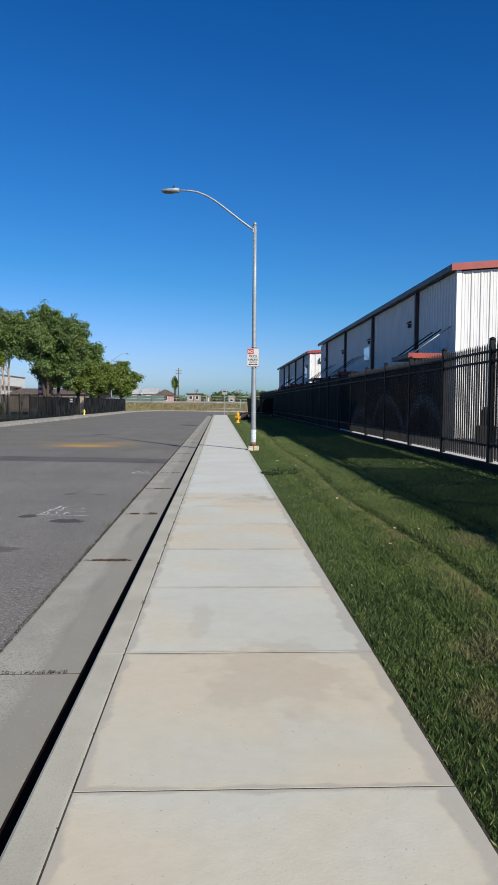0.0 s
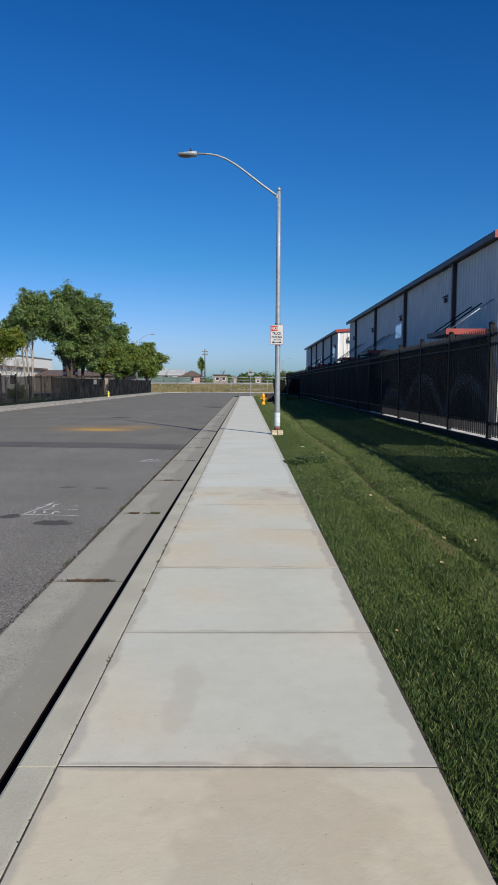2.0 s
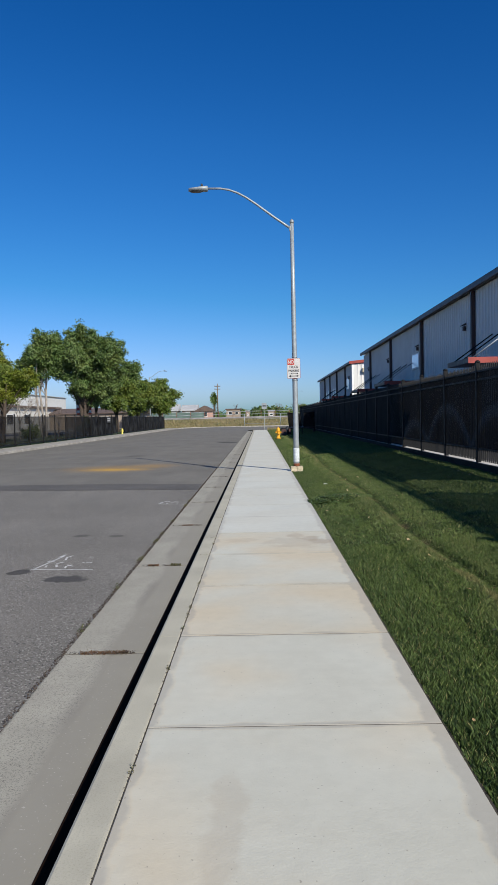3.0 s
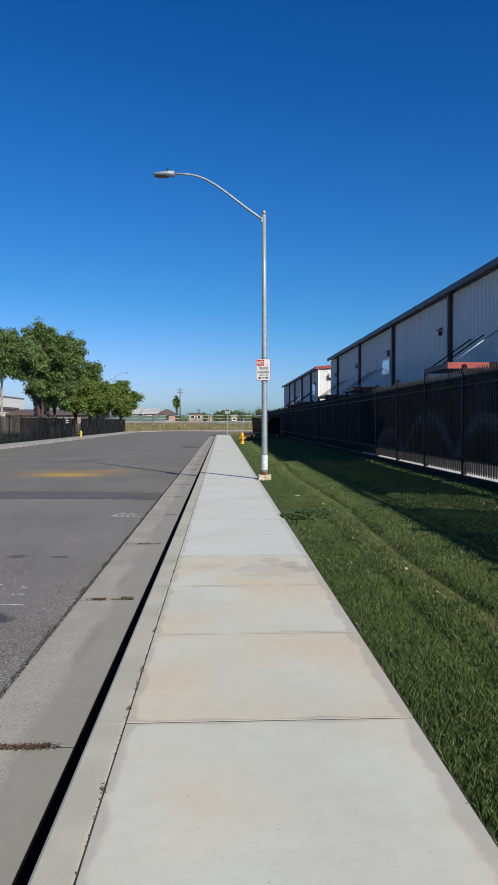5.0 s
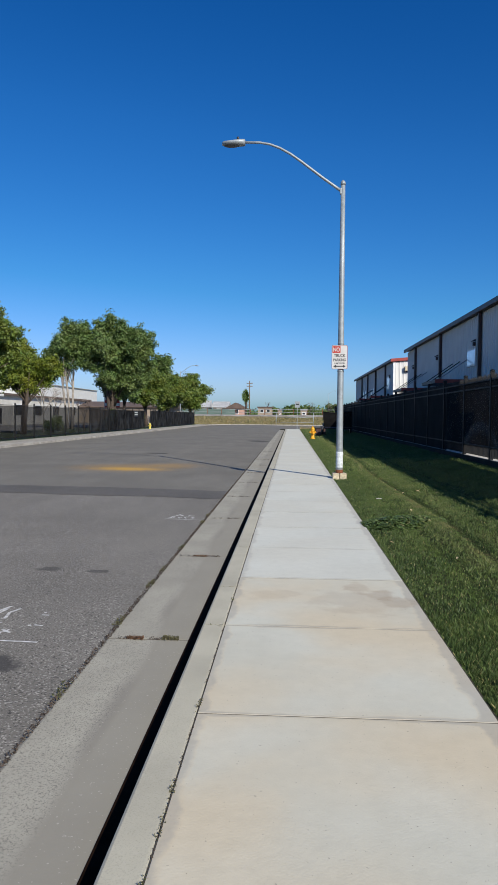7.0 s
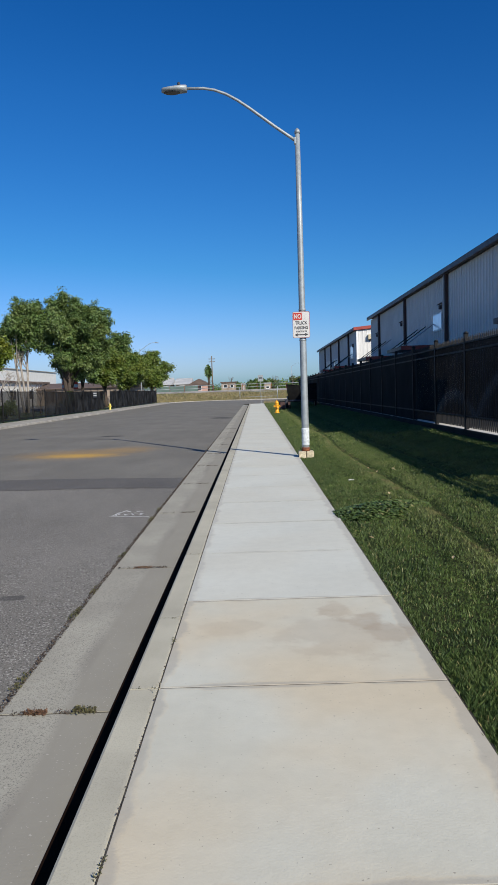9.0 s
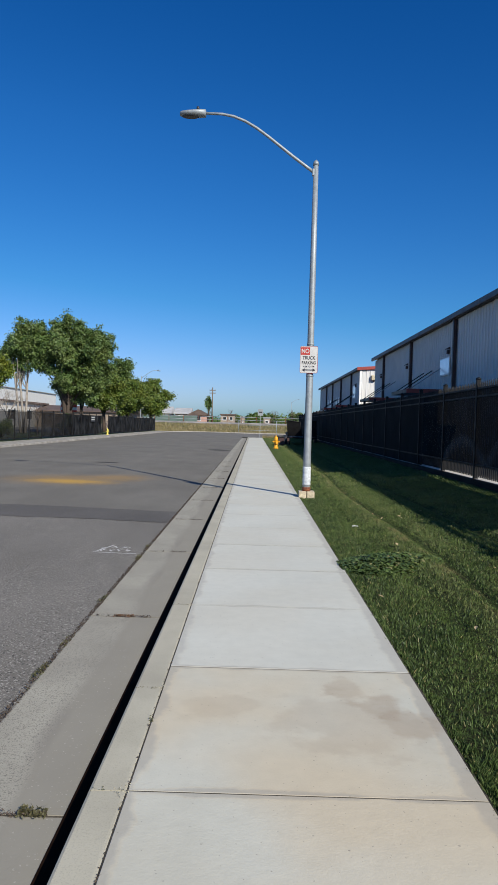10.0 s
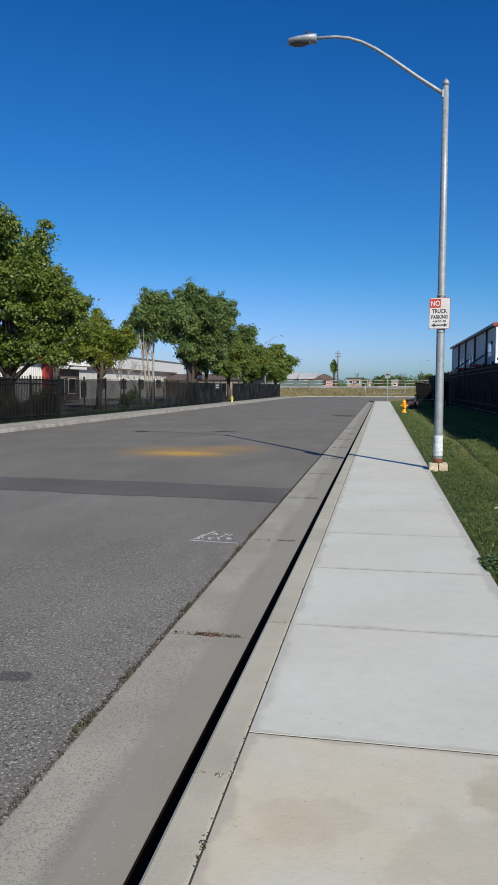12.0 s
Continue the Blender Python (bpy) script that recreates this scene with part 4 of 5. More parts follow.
# ---- utility trailer and box on the verge ----
def trailer():
    t = thing("utility_trailer", "black steel trailer with tilted mesh ramp on the grass", "trailer", (3.55, 55.6, 0.16))
    frame_bm = bmesh.new()
    for x in (-0.55, 1.35):
        tube(frame_bm, [(x, -1.2, 0.5), (x, 2.2, 0.5)], 0.04, 6)
    for y in (-1.2, -0.2, 0.9, 2.2):
        tube(frame_bm, [(-0.55, y, 0.5), (1.35, y, 0.5)], 0.035, 6)
    part("chassis", frame_bm, M_BLACK, t)
    part("deck", boxed(-0.5, 1.3, -1.15, 2.15, 0.53, 0.57), M_TRIM_AND_SHADE, t)
    ramp = bmesh.new()
    a, b, c, d = Vector((-0.6, -1.2, 0.62)), Vector((0.35, -1.2, 0.62)), Vector((0.2, -1.5, 1.62)), Vector((-0.75, -1.5, 1.72))
    for p, q in ((a, b), (b, c), (c, d), (d, a)):
        tube(ramp, [p, q], 0.03, 6)
    r = part("ramp_gate", ramp, M_BLACK, t)
    bm = bmesh.new()
    bm.faces.new([bm.verts.new(p) for p in (a, b, c, d)])
    part("mesh_infill", bm, M_SCREEN, r, "dense black wire mesh")
    side = bmesh.new()
    a, b, c, d = Vector((0.5, -1.1, 0.6)), Vector((1.4, -1.1, 0.6)), Vector((1.4, -1.25, 1.75)), Vector((0.55, -1.25, 1.7))
    for p, q in ((a, b), (b, c), (c, d), (d, a)):
        tube(side, [p, q], 0.03, 6)
    r = part("side_gate", side, M_BLACK, t)
    bm = bmesh.new()
    bm.faces.new([bm.verts.new(p) for p in (a, b, c, d)])
    part("mesh_infill", bm, M_SCREEN, r, "dense black wire mesh")
    for x in (-0.68, 1.48):
        w = part("wheel", tubed([(x - 0.09, 0.6, 0.32), (x - 0.06, 0.6, 0.32), (x + 0.06, 0.6, 0.32), (x + 0.09, 0.6, 0.32)], [0.29, 0.32, 0.32, 0.29], 18), M_INK, t, "black rubber wheel")
        part("rim", tubed([(x - 0.1, 0.6, 0.32), (x + 0.1, 0.6, 0.32)], 0.16, 12), M_GALV, w)
    for x in (-0.5, 0.4, 1.3):
        part("stand_leg", tubed([(x, -1.2, 0.0), (x, -1.2, 0.55)], 0.03, 6), M_BLACK, t)


trailer()
ub = tagged(obj("utility_box", boxed(2.45, 3.2, 58.3, 58.9, 0.02, 0.58, bevel=0.03), M_TRIM_AND_SHADE), "low dark utility box beside the hydrant", "utility box")
part("lid", boxed(2.42, 3.23, 58.27, 58.93, 0.582, 0.63, bevel=0.012), M_BLACK, ub)

sp = thing("sign_post", "bare metal post carrying a small street sign", "sign", (1.25, 88.0, -0.2))
part("post", boxed(-0.03, 0.03, -0.03, 0.03, 0, 3.5), M_GALV, sp)
part("plate", plate(bmesh.new(), 0.62, 0.75, 0.04, -0.04, -0.034), M_GALV, sp).location = (0, 0, 3.15)
part("lettering", boxed(-0.2, 0.2, -0.047, -0.042, 3.1, 3.25), M_INK, sp)

# ---- across the street ----
lk = tagged(obj("far_kerb", prism(bmesh.new(), [(-13.52, -0.3), (-13.34, -0.3), (-13.36, -0.02), (-13.39, 0.0), (-13.52, 0.0)], -40, 118), M_KERB_FAR),
            "pale concrete kerb across the street", "kerb", kind="structure")
corner = bmesh.new()
pts = [(-13.43 + 8 * (1 - math.cos(a)), 118 + 8 * math.sin(a)) for a in (math.pi / 2 * k / 8 for k in range(9))] + [(20, 126), (110, 126)]
for (xa, ya), (xb, yb) in zip(pts, pts[1:]):
    d = Vector((xb - xa, yb - ya, 0)).normalized()
    n = Vector((-d.y, d.x, 0)) * 0.28
    lo = [corner.verts.new((x, y, z)) for z in (-0.3, 0.03) for x, y in ((xa, ya), (xb, yb), (xb + n.x, yb + n.y), (xa + n.x, ya + n.y))]
    for q in ((3, 2, 1, 0), (4, 5, 6, 7), (0, 1, 5, 4), (2, 3, 7, 6)):
        corner.faces.new([lo[i] for i in q])
tagged(obj("end_kerb", corner, M_KERB_FAR), "pale kerb rounding the end of the street", "kerb", kind="structure")
tagged(obj("far_lawn", boxed(-24, -15.42, -30, 122, -0.25, 0.0), M_LAWN_FAR), "rough shaded lawn behind the fence", "lawn", kind="structure")
tagged(obj("far_lot", boxed(-90, -24, -30, 150, -0.25, 0.02), M_LOT), "pale paved lot behind the lawn", "paving", kind="structure")

lf = thing("boundary_fence", "black boundary fence with faded screen cloth across the street", "fence")
LX = -15.6
me_lpost = mesh_of("post", boxed(-0.035, 0.035, -0.035, 0.035, -0.1, 2.16, bevel=0.006), M_BLACK)
me_lrail = mesh_of("rail", boxed(-0.022, 0.022, 0, 1, -0.022, 0.022), M_BLACK)
me_lpicket = mesh_of("picket", boxed(-0.011, 0.011, -0.011, 0.011, 0.05, 2.1), M_BLACK)
far_lp = bmesh.new()
for i in range(3, 16):
    y = -4 + i * 2.9
    share("post", me_lpost, lf, (LX, y, 0))
    for z in (0.25, 1.75, 1.95):
        share("rail", me_lrail, lf, (LX, y, z), scale=(1, 2.9 if i < 15 else 0.05, 1))
    if i < 15:
        for k in range(1, 20):
            if y > 24:
                share("picket", me_lpicket, lf, (LX, y + 2.9 * k / 20, 0))
            else:
                box(far_lp, LX - 0.011, LX + 0.011, y + 2.9 * k / 20 - 0.011, y + 2.9 * k / 20 + 0.011, 0.05, 2.1)
tagged(part("picket", far_lp, M_BLACK, lf), kind="stuff")
ys = [39.6 + 3.05 * i for i in range(27)]
for i, y in enumerate(ys):
    share("post", me_lpost, lf, (LX, y, 0.0))
    if i < len(ys) - 1 and not 79.0 < y < 82:
        for z in (0.12, 2.02):
            share("rail", me_lrail, lf, (LX, y, z), scale=(0.8, 3.05, 0.8))
# the first sheet is added behind the pickets to stand for shade; the rest is cloth
for y0, y1, mat in ((10.0, 39.5, screen_material("picket_shade_sheet", 0.68, (), 0.0)), (39.6, 58.0, M_SCREEN_LEFT), (58.0, 66.9, screen_material("worn_screen_cloth", 0.82, (), 0.2)), (66.9, 79.0, M_SCREEN_LEFT_FAR), (82.2, 118.8, M_SCREEN_LEFT_FAR)):
    part("screen", boxed(LX - 0.034, LX - 0.03, y0, y1, 0.1, 1.98), mat, lf, "faded dark screen cloth, behind the pickets a shade sheet")
fs = tagged(obj("fence_sign", boxed(LX + 0.05, LX + 0.07, 73.6, 75.4, 1.35, 1.95, bevel=0.005), M_INK), "small dark notice board on the fence", "sign")
for k in range(2):
    part("text_bar", boxed(LX + 0.072, LX + 0.076, 73.8, 75.2, 1.5 + k * 0.22, 1.6 + k * 0.22), M_SIGN, fs)


def shed(name, x0, x1, y0, y1, h, wall, roof, label, over=0.3, pitch=0.0, openings=(), base=0.0, along="y"):
    """A simple building: walls, a flat or gabled roof, doors and windows on its +x and -y sides."""
    s = thing(name, label, "building", (0, 0, base))
    part("wall", boxed(x0, x1, y0, y1, -0.3, h), wall, s)
    bm = bmesh.new()
    if pitch:
        if along == "y":
            prism(bm, [(x0 - over, h), ((x0 + x1) / 2, h + pitch), (x1 + over, h), (x1 + over, h - 0.12), (x0 - over, h - 0.12)], y0 - over, y1 + over)
        else:
            prism(bm, [(y0 - over, h), ((y0 + y1) / 2, h + pitch), (y1 + over, h), (y1 + over, h - 0.12), (y0 - over, h - 0.12)], x0 - over, x1 + over)
            bmesh.ops.transform(bm, matrix=Matrix(((0, 1, 0, 0), (1, 0, 0, 0), (0, 0, 1, 0), (0, 0, 0, 1))), verts=bm.verts)
            bmesh.ops.recalc_face_normals(bm, faces=bm.faces)
        if along == "y":
            g = bmesh.new()
            prism(g, [(x0, h - 0.02), ((x0 + x1) / 2, h + pitch * 0.93 - 0.02), (x1, h - 0.02)], y0 - 0.02, y0 + 0.2)
            part("gable", g, wall, s)
    else:
        box(bm, x0 - over, x1 + over, y0 - over, y1 + over, h, h + 0.3, 0.03)
    part("roof", bm, roof, s)
    for side, a, b, za, zb in openings:
        if side == "x":
            w = part("window", boxed(x1 + 0.003, x1 + 0.05, a, b, za, zb), M_WHITE, s)
            part("pane", boxed(x1 + 0.052, x1 + 0.06, a + 0.1, b - 0.1, za + 0.1, zb - 0.1), M_DARK_GLASS, w)
        else:
            w = part("window", boxed(a, b, y0 - 0.05, y0 - 0.003, za, zb), M_WHITE, s)
            part("pane", boxed(a + 0.1, b - 0.1, y0 - 0.06, y0 - 0.052, za + 0.1, zb - 0.1), M_DARK_GLASS, w)
    return s


# white ribbed building with red band, behind the nearest tree
rb = thing("office_building", "white ribbed building with red fascia and trim", "building")
part("street_wall", ribbed(bmesh.new(), (-30, 36), (-30, 69.4), 0, lambda s: 4.0, (1, 0), 0.4, 0.08, 0.05), M_SIDING, rb)
part("end_wall", boxed(-46, -30.02, 36, 69.38, 0, 3.98), M_SIDING, rb)
part("fascia", prism(bmesh.new(), [(-30.1, 4.0), (-29.4, 4.02), (-29.7, 5.3), (-30.1, 5.3)], 35.8, 65.9), M_TRIM_RED, rb, "red sloping fascia")
part("column", boxed(-29.93, -29.7, 65.9, 67.6, 0, 4.0), M_TRIM_RED, rb, "red painted column")
part("door", boxed(-29.93, -29.85, 58, 59.6, 0.05, 2.4), M_DARK_GLASS, rb)
part("roof", boxed(-46.1, -30.1, 35.8, 69.5, 5.3, 5.4), M_ROOF, rb)

shed("low_building", -52, -38, 88, 134, 4.0, M_HOUSE_WHITE, M_SHINGLE_AND_SHADE, "long low pale building with dark flat roof", 0.5,
     openings=(("x", 92, 94, 0.1, 2.4), ("x", 98, 101, 1.2, 2.9), ("x", 106, 109, 1.2, 2.9), ("x", 114, 117, 1.2, 2.9), ("x", 123, 126, 1.2, 2.9), ("y", -50, -48, 1, 2.6), ("y", -44, -41, 1, 2.6)))
# dark wall colour stands for the shade inside an open front
shed("canopy_building", -46, -34.5, 77, 84, 3.6, M_SHINGLE_AND_SHADE, M_WHITE, "small building with white flat roof edge, walls dark for shade", 0.7,
     openings=(("x", 78, 80, 0.1, 2.6), ("x", 81, 83, 0.8, 2.6), ("y", -42, -39, 1, 2.6)))
shed("pale_hall", -120, -52, 140, 190, 8.0, M_SIDING, M_SHINGLE, "large pale metal hall beyond the trees", 0.3, 3.0, (("y", -70, -62, 0.1, 5.0), ("y", -90, -82, 0.1, 5.0)))
shed("small_hall", -40, -21, 128, 140, 3.0, M_HOUSE_TAN, M_SHINGLE_AND_SHADE, "tan hall with dark roof behind the fence", 0.5, 1.0, (("y", -30, -27, 0.6, 2.3), ("x", 131, 133, 0.8, 2.2)), along="x")
flag = thing("banner", "faded red and white banner hanging by the trees", "banner", (-22.5, 88, 0))
part("pole", tubed([(0, 0, 0), (0, 0, 4.2)], 0.03, 6), M_GALV, flag)
part("cloth", boxed(0.04, 1.9, -0.01, 0.02, 2.4, 4.0), M_RED, flag, "red cloth")
for k in range(2):
    part("stripe", boxed(0.04, 1.9, -0.016, -0.012, 2.6 + 0.7 * k, 2.95 + 0.7 * k), M_WHITE, flag)


# ---- trees ----
def crown_points(r, n, masses, sprig):
    """Leaf places: masses (across, along, height, radius) carry boughs, boughs carry sprigs, sprigs carry leaves."""
    M = np.array(masses, float)
    area = M[:, 3] ** 2
    boughs = []
    for (x, y, z, rad), share_of in zip(M, area / area.sum()):
        for _ in range(max(int(90 * share_of), 8)):
            u = r.normal(size=3)
            u /= np.linalg.norm(u)
            k = rad * r.uniform(0.3, 0.98)
            boughs.append((x + u[0] * k, y + u[1] * k, z + u[2] * k * 0.9, rad * r.uniform(0.24, 0.46)))
    B = np.array(boughs)
    # shoots that stand up out of the top and sides
    top = B[r.integers(0, len(B), len(B))].copy()
    out = top[:, :3] - M[:, :3].mean(0)
    out /= np.linalg.norm(out, axis=1)[:, None]
    top[:, :3] += out * top[:, 3:] * 0.85 + np.array([0, 0, 0.45]) * top[:, 3:]
    top[:, 3] *= 0.38
    B = np.concatenate([B, top])
    w = B[:, 3] ** 2
    ns = max(int(n / 20), 60)
    k = r.choice(len(B), ns, p=w / w.sum())
    u = r.normal(size=(ns, 3))
    u /= np.linalg.norm(u, axis=1)[:, None]
    S = B[k, :3] + u * (B[k, 3] * r.uniform(0.3, 1.12, ns))[:, None]
    q = r.integers(0, ns, n)
    P = S[q] + r.normal(size=(n, 3)) * sprig * np.array([0.5, 0.5, 0.32])
    away = u[q] + np.array([0, 0, 0.5]) + r.normal(size=(n, 3)) * 0.75
    return P, B, away


def leaf_cards(r, P, size, away=None):
    """One leaf per place; away is the side it faces."""
    n = len(P)
    f = r.normal(size=(n, 3)) if away is None else away
    a = np.cross(f, r.normal(size=(n, 3)))
    a /= np.linalg.norm(a, axis=1)[:, None]
    b = np.cross(a, f)
    b /= np.linalg.norm(b, axis=1)[:, None]
    s = (size * r.uniform(0.6, 1.4, n))[:, None]
    V = np.stack([P - a * s, P - b * s * 0.55 + a * s * 0.1, P + a * s, P + b * s * 0.55 + a * s * 0.1], 1)
    return V.reshape(-1, 3)


def tree(x, y, masses, mat, n, size, seed, label, bark=M_BARK, trunk=0.2, stems=1, base=0.0, white_foot=False):
    """masses: (across the view, height, radius) of the main bodies of the crown."""
    r = np.random.default_rng(seed)
    t = thing("tree", label, "tree", (x, y, base))
    side = Vector((y, -x, 0)).normalized()
    deep = Vector((x, y, 0)).normalized()
    full = []
    for u, z, rad in masses:
        for v in ((-0.45, 0.5) if rad > 1.4 else (0.0,)):
            p = side * u + deep * (v * rad * r.uniform(0.7, 1.3))
            full.append((p.x, p.y, z, rad * r.uniform(0.92, 1.04)))
    P, B, away = crown_points(r, n, full, size * 3.8)
    low = min(z - rad for u, z, rad in masses)
    mid = sum(z for u, z, rad in masses) / len(masses)
    fork = low * 0.8
    bm = bmesh.new()
    heads = []
    for k in range(stems):
        ox, oy = (0, 0) if stems == 1 else (r.uniform(-0.35, 0.35), r.uniform(-0.35, 0.35))
        tx, ty = r.uniform(-0.25, 0.25, 2) * (1 + stems)
        tube(bm, [(ox, oy, -0.1), (ox + tx * 0.2, oy + ty * 0.2, fork * 0.4), (ox + tx * 0.5, oy + ty * 0.5, fork), (ox + tx, oy + ty, mid)],
             [trunk * 1.25, trunk, trunk * 0.85, trunk * 0.3], 9)
        heads.append((ox + tx * 0.5, oy + ty * 0.5))
    stem = part("trunk", bm, bark, t)
    if white_foot:
        part("painted_foot", tubed([(0, 0, -0.05), (0, 0, 1.25)], [trunk * 1.35, trunk * 1.12], 12), M_HOUSE_WHITE, stem, "whitewashed foot of the trunk")
    bm = bmesh.new()
    for k in range(0, len(B) // 2, 4):
        c = B[k]
        hx, hy = heads[k // 4 % stems]
        h0 = fork * r.uniform(0.85, 1.2)
        bend = (hx + (c[0] - hx) * 0.4 + r.normal() * 0.15, hy + (c[1] - hy) * 0.4 + r.normal() * 0.15, h0 + (c[2] - h0) * 0.55)
        tube(bm, [(hx, hy, h0), bend, (c[0], c[1], c[2])], [trunk * 0.34, trunk * 0.18, 0.015], 6)
    part("branching", bm, bark, t)
    tagged(loose("crown", leaf_cards(r, P, size, away), 4, mat, t), kind="stuff")
    return t


tree(-19.6, 42.0, ((-0.9, 9.3, 2.0), (1.2, 8.7, 1.5), (-0.2, 6.6, 2.6), (2.5, 6.0, 1.9), (1.9, 7.4, 1.5), (-0.5, 10.4, 1.3), (-2.9, 6.2, 2.2), (1.4, 4.5, 1.8), (-1.6, 4.4, 1.9), (3.5, 5.0, 1.1), (0.0, 3.6, 1.2), (2.9, 3.9, 0.9)),
     M_LEAF_GREEN, 130000, 0.085, 11, "large broad green tree behind the fence", trunk=0.28)
tree(-19.5, 54.0, ((-1.5, 4.9, 1.3), (0.0, 5.4, 1.4), (1.5, 4.9, 1.25), (0.6, 4.3, 1.25), (-0.7, 4.2, 1.25), (2.2, 4.6, 0.7), (-2.1, 4.4, 0.7)),
     M_LEAF_LIME, 52000, 0.085, 12, "small yellow-green tree behind the fence", trunk=0.17, stems=2, white_foot=True)
tree(-22.5, 75.0, ((0.3, 10.2, 1.35), (-0.5, 8.4, 1.6), (-1.9, 8.0, 1.0), (0.9, 7.8, 1.3), (-0.6, 6.5, 1.0), (-2.6, 7.6, 0.6)),
     M_LEAF_DARK, 34000, 0.11, 13, "slender tree with pale forked stems", M_BARK_PALE, 0.12, 3)
tree(-18.2, 76.0, ((-1.3, 10.5, 1.4), (0.3, 10.7, 1.4), (1.9, 9.4, 1.2), (-1.9, 8.6, 1.7), (0.3, 8.2, 2.4), (2.2, 9.2, 1.7), (3.0, 7.4, 1.5), (3.3, 8.6, 1.0), (-2.4, 6.8, 1.4), (0.0, 5.4, 1.9), (1.8, 5.6, 1.6), (0.4, 4.2, 1.2)),
     M_LEAF_DARK, 90000, 0.11, 14, "tall dense green tree behind the fence", trunk=0.24, stems=3)
tree(-19.5, 85.5, ((0.6, 8.4, 1.7), (-0.8, 7.6, 1.9), (1.6, 6.4, 1.6), (0.0, 5.2, 1.8)), M_LEAF_DARK, 34000, 0.13, 15, "dark green tree among others", trunk=0.2)
tree(-18.6, 94.0, ((-1.8, 5.8, 1.6), (0.2, 6.3, 1.7), (1.9, 5.7, 1.6), (0.6, 4.6, 1.7), (-1.0, 4.4, 1.6)), M_LEAF_GREEN, 44000, 0.13, 16, "broad green tree over the fence", trunk=0.24, stems=2)
tree(-20.3, 113.0, ((0.2, 9.8, 1.5), (-0.9, 8.4, 1.5), (1.0, 8.0, 1.4), (0, 6.0, 1.9)), M_LEAF_DARK, 20000, 0.17, 17, "narrow dark tree rising behind", trunk=0.2)
tree(-18.2, 108.0, ((-1.6, 5.6, 1.5), (0.1, 6.0, 1.6), (1.7, 5.5, 1.5), (0.2, 4.2, 1.7)), M_LEAF_GREEN, 34000, 0.15, 18, "round green tree over the fence", trunk=0.2)
tree(-16.9, 122.0, ((-1.4, 6.4, 1.6), (0.5, 6.9, 1.6), (1.9, 5.6, 1.5), (0.0, 4.4, 2.0)), M_LEAF_GREEN, 34000, 0.15, 19, "round green tree at the street corner", trunk=0.2)
tree(-28.5, 66.0, ((0, 7.0, 1.6), (-1.4, 5.6, 1.6), (1.4, 5.4, 1.6)), M_LEAF_GREEN, 12000, 0.16, 20, "green tree standing further back", trunk=0.18)


def shrub(x, y, w, h, mat, seed, label, base=0.0):
    r = np.random.default_rng(seed)
    far = w > 2
    masses = [(r.uniform(-0.45, 0.45) * w, r.uniform(-0.45, 0.45) * w, h * r.uniform(0.35, 0.62), min(w, h) * r.uniform(0.3, 0.42)) for _ in range(6)]
    P, _, away = crown_points(r, 6500, masses, 0.55 if far else 0.2)
    s = thing("shrub", label, "shrub", (x, y, base))
    bm = bmesh.new()
    for k in range(5):
        a = 1.25 * k
        tube(bm, [(0, 0, -0.05), (math.cos(a) * w * 0.4, math.sin(a) * w * 0.4, h * 0.6)], [0.03, 0.012], 5)
    part("stem", bm, M_BARK, s)
    tagged(loose("foliage", leaf_cards(r, P, 0.2 if far else 0.06, away), 4, mat, s), kind="stuff")


shrub(-17.3, 40.6, 1.3, 1.75, M_LEAF_DARK, 31, "dark clipped shrub behind the fence")
shrub(-17.4, 37.2, 1.6, 1.7, M_LEAF_DARK, 37, "wide dark shrub behind the picket fence")
shrub(-17.2, 33.8, 1.5, 1.5, M_LEAF_DARK, 38, "wide dark shrub behind the picket fence")
shrub(-18.5, 57.5, 1.2, 1.5, M_LEAF_DARK, 32, "dark shrub behind the fence")
shrub(-19.5, 47.0, 1.3, 1.3, M_LEAF_DARK, 33, "low dark shrub on the lawn")
shrub(-17.0, 69.5, 0.8, 1.7, M_LEAF_DARK, 34, "dark shrub against the fence")
shrub(-16.6, 80.6, 0.8, 2.2, M_LEAF_GREEN, 35, "green shrub filling the fence gap")
shrub(-17.2, 73.0, 1.0, 2.9, M_LEAF_GREEN, 36, "green shoots at the tree foot")


def bare_tree(x, y, h, seed, label, base=0.0, mat=M_TWIG):
    r = random.Random(seed)
    t = thing("bare_tree", label, "tree", (x, y, base))
    bm = bmesh.new()
    tw = bmesh.new()

    def grow(b, p, d, L, rad, depth):
        q = p + d * L
        tube(b, [p, p + d * L * 0.5 + Vector((r.uniform(-1, 1), r.uniform(-1, 1), 0)) * L * 0.06, q], [rad, rad * 0.8, rad * 0.6], 5)
        if depth:
            for _ in range(3):
                nd = (d + Vector((r.uniform(-1, 1), r.uniform(-1, 1), r.uniform(-0.2, 0.7))) * 0.75).normalized()
                grow(tw, q, nd, L * r.uniform(0.6, 0.8), rad * 0.55, depth - 1)

    grow(bm, Vector((0, 0, -0.1)), Vector((0, 0, 1)), h * 0.33, h * 0.022, 4)
    part("trunk", bm, mat, t)
    part("twig_crown", tw, mat, t)


bare_tree(-20.5, 61.0, 4.6, 5, "bare winter tree behind the fence", mat=M_BARK_PALE)
bare_tree(-21.0, 66.0, 4.2, 6, "bare winter tree behind the fence", mat=M_BARK_PALE)
bare_tree(-19.2, 68.5, 3.6, 7, "small bare winter tree", mat=M_TWIG)

# ---- beyond the end of the street ----
BANK = 1.51
